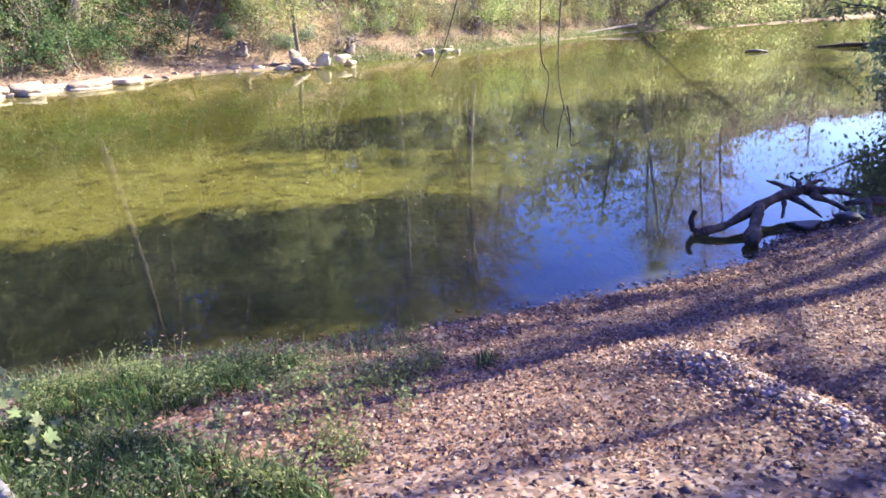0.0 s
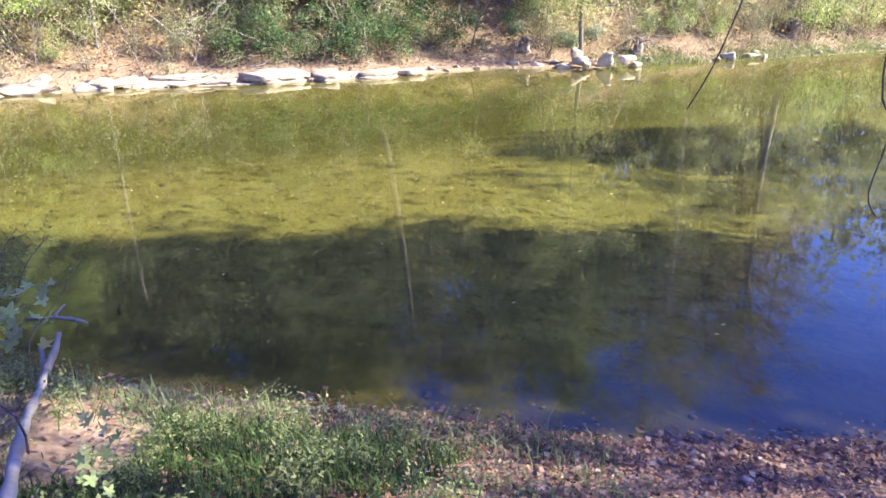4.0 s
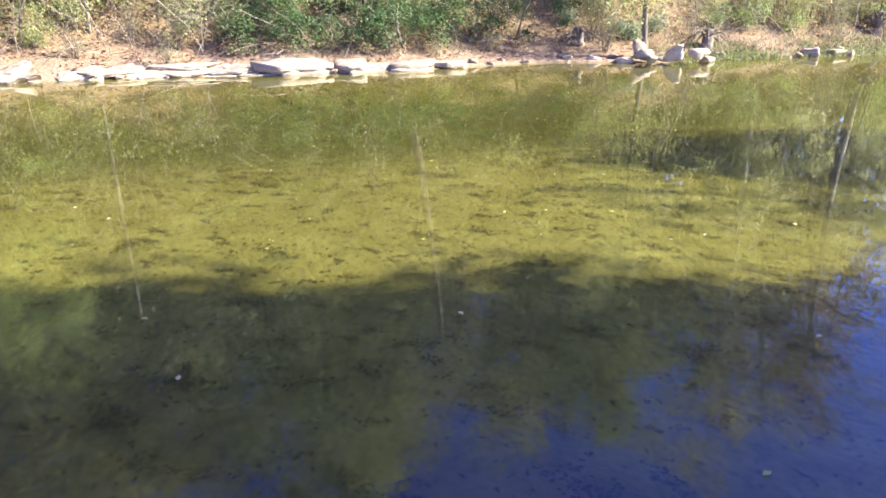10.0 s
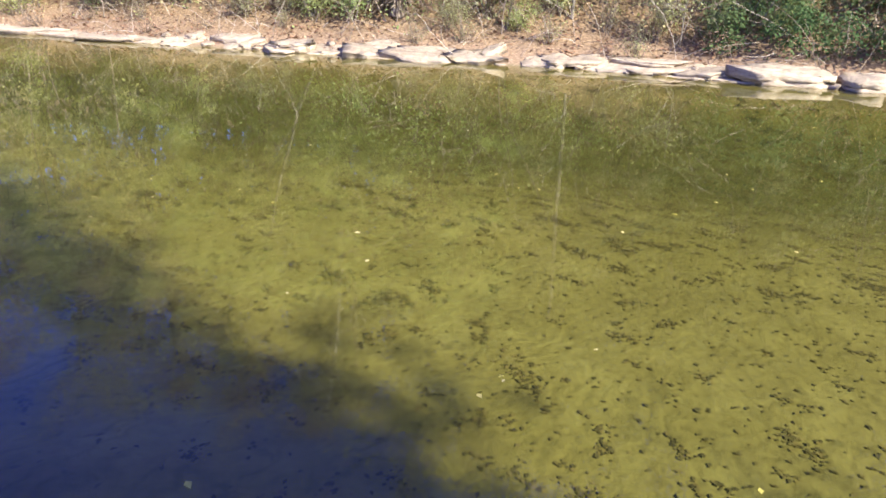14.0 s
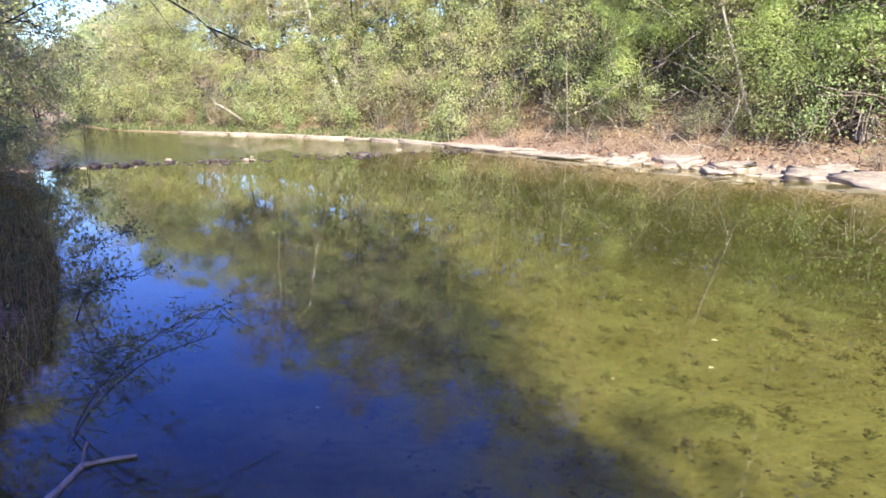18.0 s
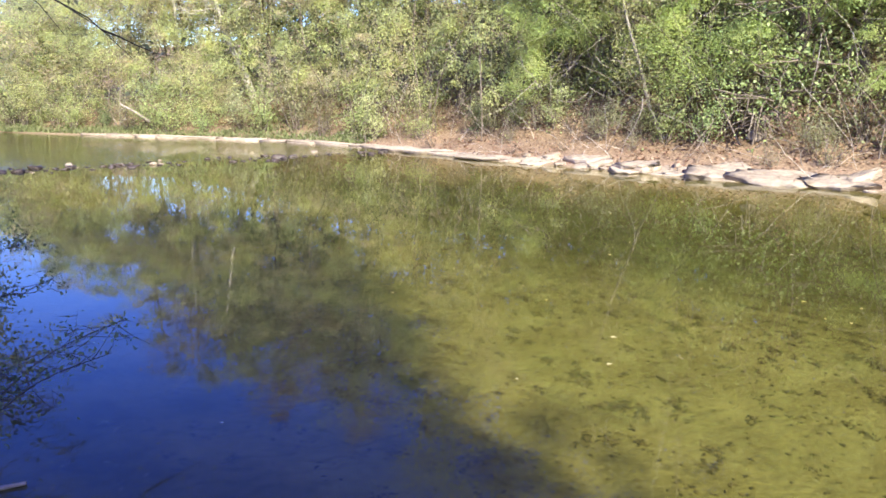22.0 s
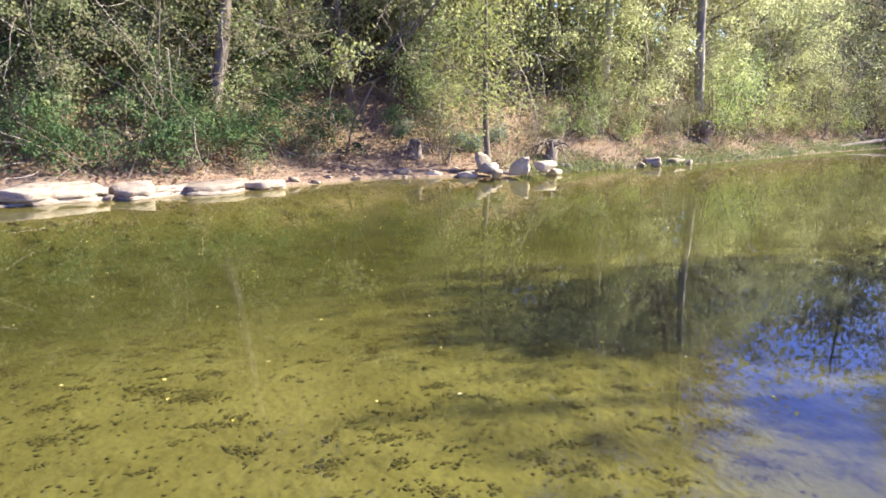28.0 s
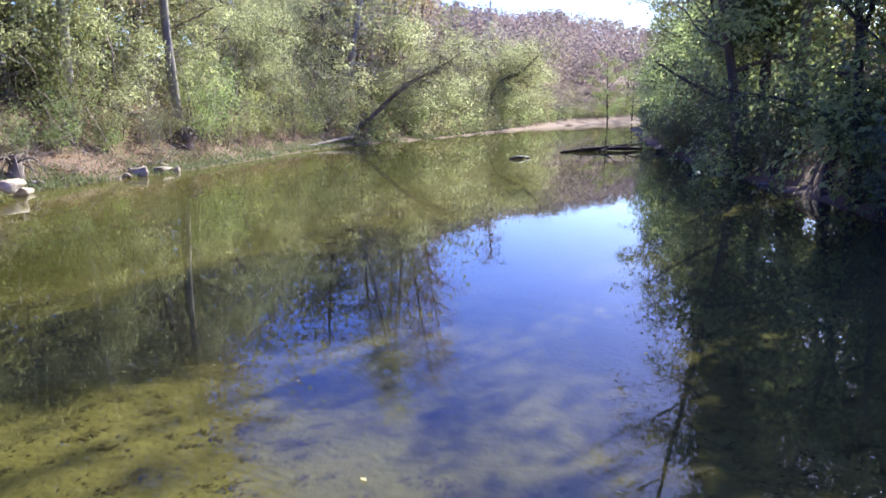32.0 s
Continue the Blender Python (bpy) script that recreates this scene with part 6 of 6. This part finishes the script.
# stones that can be told apart on the bar
shapes = []
for k in range(8):
    me = smooth(mesh_of("stone", *stone_shape(950 + k, (1.0, 0.75, 0.5), 0.45, 0.16, 2)))
    me.materials.append(PEBBLE)
    shapes.append(me)
rs = np.random.default_rng(960)
spots_xy = np.r_[edge[rs.permutation(len(edge))[:130]], bar[rs.permutation(9000)[:90]], heap[:60]]
spots_xy = spots_xy[(spots_xy[:, 0] < 6)]
for k, (x, y) in enumerate(spots_xy):
    ob = new("stone", shapes[k % 8])
    s = float(np.exp(rs.normal(-3.5, 0.35)))
    ob.matrix_basis = pose(x, y, ground_at(x, y) + s * 0.12, 0, 0, rs.uniform(0, 360)) @ Matrix.Diagonal((s, s, s, 1))
    ob.parent = ground
# grass along the near shore
shore_m = lambda n, a, b: r.uniform(metres_at("near", *a), metres_at("near", *b), n)
tall = np.array([spot("near", a, b) for a, b in zip(shore_m(3600, (-4.2, 1.0), (1.3, 3.1)), np.abs(r.normal(0.15, 0.35, 3600)) + 0.05)])
tall = tall[(ripple(tall[:, 0], tall[:, 1], 3.0, 31) > -0.25)]
stuff("tall_grass", blades(tall[::2], 0.15, 911, 0.004, 0.9), GRASS_PALE, "dry straw-coloured grass along the water's edge", "grass")
green = np.array([spot("near", a, b) for a, b in zip(shore_m(2600, (-13, -10), (1.3, 3.1)), np.abs(r.normal(0.2, 0.5, 2600)) + 0.02)])
stuff("tall_grass", blades(green[::2], 0.12, 912, 0.0045, 1.0), GRASS_GREEN, "green grass blades along the water's edge", "grass")
lawn = scatter_box(r, 60000, -4.2, 2.3, -2.2, 2.4, lambda x, y: ashore(x, y) & (-gap_to(NEAR, x, y) > 0.5) & (ripple(x, y, 2.2, 33) > -0.15 + np.maximum(0, x - 0.6) * 0.5))
stuff("short_grass", blades(lawn, 0.13, 913, 0.0045, 0.8), GRASS_GREEN, "low green grass and weeds on the bank", "grass")
left = scatter_box(r, 80000, -15, -3.5, -12, 1.5, lambda x, y: ashore(x, y) & (-gap_to(NEAR, x, y) < 4.6) & (ripple(x, y, 1.6, 38) > -0.45))
stuff("tall_grass", blades(left, 0.27, 914, 0.0036, 1.0), GRASS_DRY, "tangled dry grass and stalks on the shaded bank", "grass")
stuff("tall_grass", blades(left[::2] + 0.05, 0.2, 915, 0.0045, 0.9), GRASS_GREEN, "green grass among the dry stalks", "grass")


# short pale grass on the low far bank
far_grass = spots_at("far", r.uniform(metres_at("far", -8, 27.5), metres_at("far", 30, 78), 34000), -0.12 + np.abs(r.normal(0, 1.2, 34000)))
far_grass = far_grass[ripple(far_grass[:, 0], far_grass[:, 1], 1.0, 37) > r.uniform(-0.7, 0.3, len(far_grass))]
up_grass = spots_at("far", r.uniform(metres_at("far", -56, -58), metres_at("far", -34, -8), 16000), 0.35 + np.abs(r.normal(0, 1.3, 16000)))
stuff("short_grass", blades(up_grass, 0.22, 917, 0.03, 0.9), GRASS_PALE, "rough grass on the far bank upstream", "grass")
stuff("short_grass", blades(far_grass, 0.17, 916, 0.016, 1.0), GRASS_PALE, "pale green grass on the low far bank", "grass")


def weed(seed, tall, count, leaf, material, label, group):
    rr = np.random.default_rng(seed)
    ob = thing("weed", Matrix.Translation((0, 0, -400)), label, "plant", group)
    lines = [wander((rr.normal(0, 0.03), rr.normal(0, 0.03), -0.03), (rr.normal(0, 0.35), rr.normal(0, 0.35), 1), tall * rr.uniform(0.6, 1.1), 6, rr, 0.2) for _ in range(5)]
    part("stem", smooth(mesh_of("stem", *joined([tube(l, 0.0028 * (1 - 0.6 * np.linspace(0, 1, 7)), 4) for l in lines]))), GRASS_PALE, ob)
    pts = np.concatenate([l[2:] for l in lines])
    part("foliage", mesh_of("foliage", *leaves(pts[rr.integers(0, len(pts), count)] + rr.normal(0, 0.035, (count, 3)), leaf, rr, 0.42)), material, ob)
    return ob


WEEDS = [weed(31, 0.28, 200, 0.03, LEAF["shade"], "leafy green weed on the bank", "weeds of the near bank"), weed(32, 0.38, 110, 0.034, LEAF["dark"], "tall pale green weed with broad leaves", "weeds of the near bank"),
         weed(33, 0.22, 190, 0.03, LEAF["dark"], "low dark green weed patch", "weeds of the near bank"), weed(34, 0.45, 40, 0.024, LEAF["rust"], "dry stalky weed with few leaves", "weeds of the near bank")]
rw = np.random.default_rng(35)
for k in range(330):
    x, y = rw.uniform(-4, 2.0), rw.uniform(-1.8, 2.2)
    if not (float(-gap_to(NEAR, np.array([x]), np.array([y]))[0]) > 0.3 and x - 0.5 * y < 1.6):
        continue
    w = copy_thing(WEEDS[int(rw.choice(4, p=[0.4, 0.14, 0.36, 0.1]))], pose(x, y, ground_at(x, y), 0, 0, rw.uniform(0, 360)))
    w.scale = tuple([float(rw.uniform(0.7, 1.3))] * 3)
for k in range(105):
    x, y = spot("near", float(rw.uniform(metres_at("near", -14, -11), metres_at("near", -3, 1.6))), float(rw.uniform(-0.1, 2.2)))
    w = copy_thing(WEEDS[int(rw.choice(4, p=[0.2, 0.1, 0.3, 0.4]))], pose(x, y, ground_at(x, y), 0, 0, rw.uniform(0, 360)))
    w.scale = tuple([float(rw.uniform(0.8, 1.6))] * 3)
retire(WEEDS)
# vine with broad leaves on the fallen branch
vine = thing("vine", Matrix.Translation((-1.6, 0.7, 0.8)), "climbing vine with broad fresh green leaves on a dead branch", "plant")
rv = np.random.default_rng(41)
lines = [wander((0.9, -0.4, 0.1), (-1, 0.5, 0.15), 1.2, 8, rv, 0.35), wander((-0.3, 0.2, 0), (-1, 0.4, 0.35), 1.4, 8, rv, 0.35), wander((-0.6, 0.0, -0.1), (-1, 0.1, 0.4), 1.0, 8, rv, 0.4)]
part("stem", smooth(mesh_of("stem", *joined([tube(l, 0.007 * (1 - 0.6 * np.linspace(0, 1, 9)), 4) for l in lines]))), DARK_BARK, vine)
pts = np.concatenate(lines)


def lobed_leaf(r, size):
    """A broad leaf with five lobes, slightly cupped."""
    a = np.linspace(0, 2 * math.pi, 20, endpoint=False)
    rad = size * (0.72 + 0.28 * np.cos(5 * a)) * (1 - 0.35 * np.cos(a + math.pi) ** 8)
    v = np.r_[[[0, 0, 0]], np.c_[rad * np.cos(a), rad * np.sin(a), 0.25 * rad ** 2 / size + r.normal(0, 0.04 * size, 20)]]
    q = np.array([(0, 1 + k, 2 + k, 1 + (k + 2) % 20) for k in range(0, 20, 2)])
    return v, q


LOBED = [mesh_of("leaf", *lobed_leaf(rv, 0.06)) for _ in range(4)]
for k, me in enumerate(LOBED):
    me.materials.append(LEAF[("fresh", "fresh", "yellow", "shade")[k]])
for k in range(64):
    if k < 30:
        u = rv.uniform(0, 1)
        x, y, z = -2.3 - 1.0 * u + rv.normal(0, 0.16), 1.05 + 0.5 * u + rv.normal(0, 0.12), rv.uniform(0.5, 0.75) + 0.15 * u
    else:
        u = rv.uniform(0, 1)
        x, y, z = -0.95 + 0.9 * u + rv.normal(0.14, 0.07), 0.62 - 0.62 * u + rv.normal(0.1, 0.07), rv.uniform(0.72, 0.95)
    z = max(z, ground_at(x, y) + 0.05)
    ob = part("leaf", LOBED[k % 4], LEAF["fresh"], vine)
    ob.matrix_basis = pose(x + 1.6, y - 0.7, z - 0.8, rv.uniform(10, 60), rv.uniform(-30, 30), rv.uniform(0, 360)) @ Matrix.Scale(float(rv.uniform(0.9, 1.7) if k < 30 else rv.uniform(0.6, 1.0)), 4)
# leafy twigs over the shallows
for foot, tip, twigs, count, seed in (((-4.35, 1.65), (-5.05, 2.4, 0.72), 22, 140, 43), ((-4.25, 1.75), (-4.75, 2.55, 0.62), 16, 90, 46), ((-6.1, -0.3), (-5.6, 1.15, 0.66), 34, 330, 44),
                                      ((-6.9, -1.2), (-6.5, 0.1, 0.8), 30, 330, 47), ((-9.4, -4.8), (-9.2, -3.6, 1.2), 26, 300, 45)):
    low, high = np.array([*foot, ground_at(*foot) - 0.05]), np.array(tip)
    leafy("bush", [low, low + (high - low) * [0.22, 0.2, 0.42], low + (high - low) * [0.6, 0.55, 0.8], high], [0.006, 0.005, 0.004, 0.002], DARK_BARK, LEAF["dark"],
          "thin dark bush leaning over the shallows", twigs, count, 0.05, seed, 0.04, 0.26, "bush", "bushes over the shallows", 0.3, 0.0026)
# leaves sunk on the bed, in drifts, and a few afloat
rb = np.random.default_rng(77)
def bed_spots(n):
    xy = np.c_[rb.uniform(-20, 6, n), rb.uniform(2, 28, n)]
    return xy[(gap_to(FAR, xy[:, 0], xy[:, 1]) < -0.6) & (gap_to(NEAR, xy[:, 0], xy[:, 1]) > 0.5)]


def drifts(n, sizes, chances, spread):
    """Heaps of leaves, longer across the current than along it."""
    mid = bed_spots(n)
    each = rb.choice(sizes, len(mid), p=chances)
    who = np.repeat(np.arange(len(mid)), each)
    turn = rb.normal(0.35, 0.5, len(mid))[who]
    u, w = rb.normal(0, 1, len(who)) * spread * np.sqrt(each[who]), rb.normal(0, 0.45, len(who)) * spread * np.sqrt(each[who])
    return mid[who] + np.c_[u * np.cos(turn) - w * np.sin(turn), u * np.sin(turn) + w * np.cos(turn)]


stuff("sunken_leaf_litter", litter(drifts(5200, [10, 18, 32, 60, 110], [0.42, 0.28, 0.18, 0.09, 0.03], 0.011), 0.03, 921, 0.003, 0.9, 0.96, 0.006), SUNK_LEAF, "dark sunken leaves in small drifts on the riverbed", "leaves")
stuff("sunken_leaf_litter", litter(bed_spots(30000), 0.048, 922, 0.003, 0.5, 0.96, 0.004), SUNK_LEAF, "single sunken leaves scattered over the riverbed", "leaves")
fl = np.c_[rb.uniform(-20, 6, 420), rb.uniform(2, 30, 420)]
fl = fl[(gap_to(FAR, fl[:, 0], fl[:, 1]) < -0.4) & (gap_to(NEAR, fl[:, 0], fl[:, 1]) > 0.3)]
stuff("floating_leaf", leaves(np.c_[fl, np.full(len(fl), 0.004)], 0.05, rb, 0.6, 0.0, 0.97), YELLOW_LEAF, "few yellow leaves floating on the water", "leaves")
# stones of the riffle
for k in range(120):
    u = rb.uniform(-8.6, 8.6) if k < 60 else rb.uniform(1.0, 9.6)
    off = rb.normal(0.1, 0.9 if k < 60 else 0.28)
    x, y = -23.8 + 0.823 * u - 0.568 * off, -9.6 - 0.568 * u - 0.823 * off
    s = float(np.exp(rb.normal(-1.75, 0.4)))
    stone("riffle_stone", 1000 + k, (x, y, -0.02 + s * 0.1), (s * 1.5, s, s * 0.6), rb.uniform(0, 360), 0.4, 0.15, WET_WOOD if k % 9 else ROCK, "dark wet stone breaking the riffle" if k % 9 else "pale wet stone breaking the riffle", "rock", "stones of the riffle", n=3)


retire([p for table in (TREES, {k: FAR_TREES[k] for k in ('fresh', 'olive', 'yellow', 'dark')}, SHRUBS) for row in table.values() for p in row])
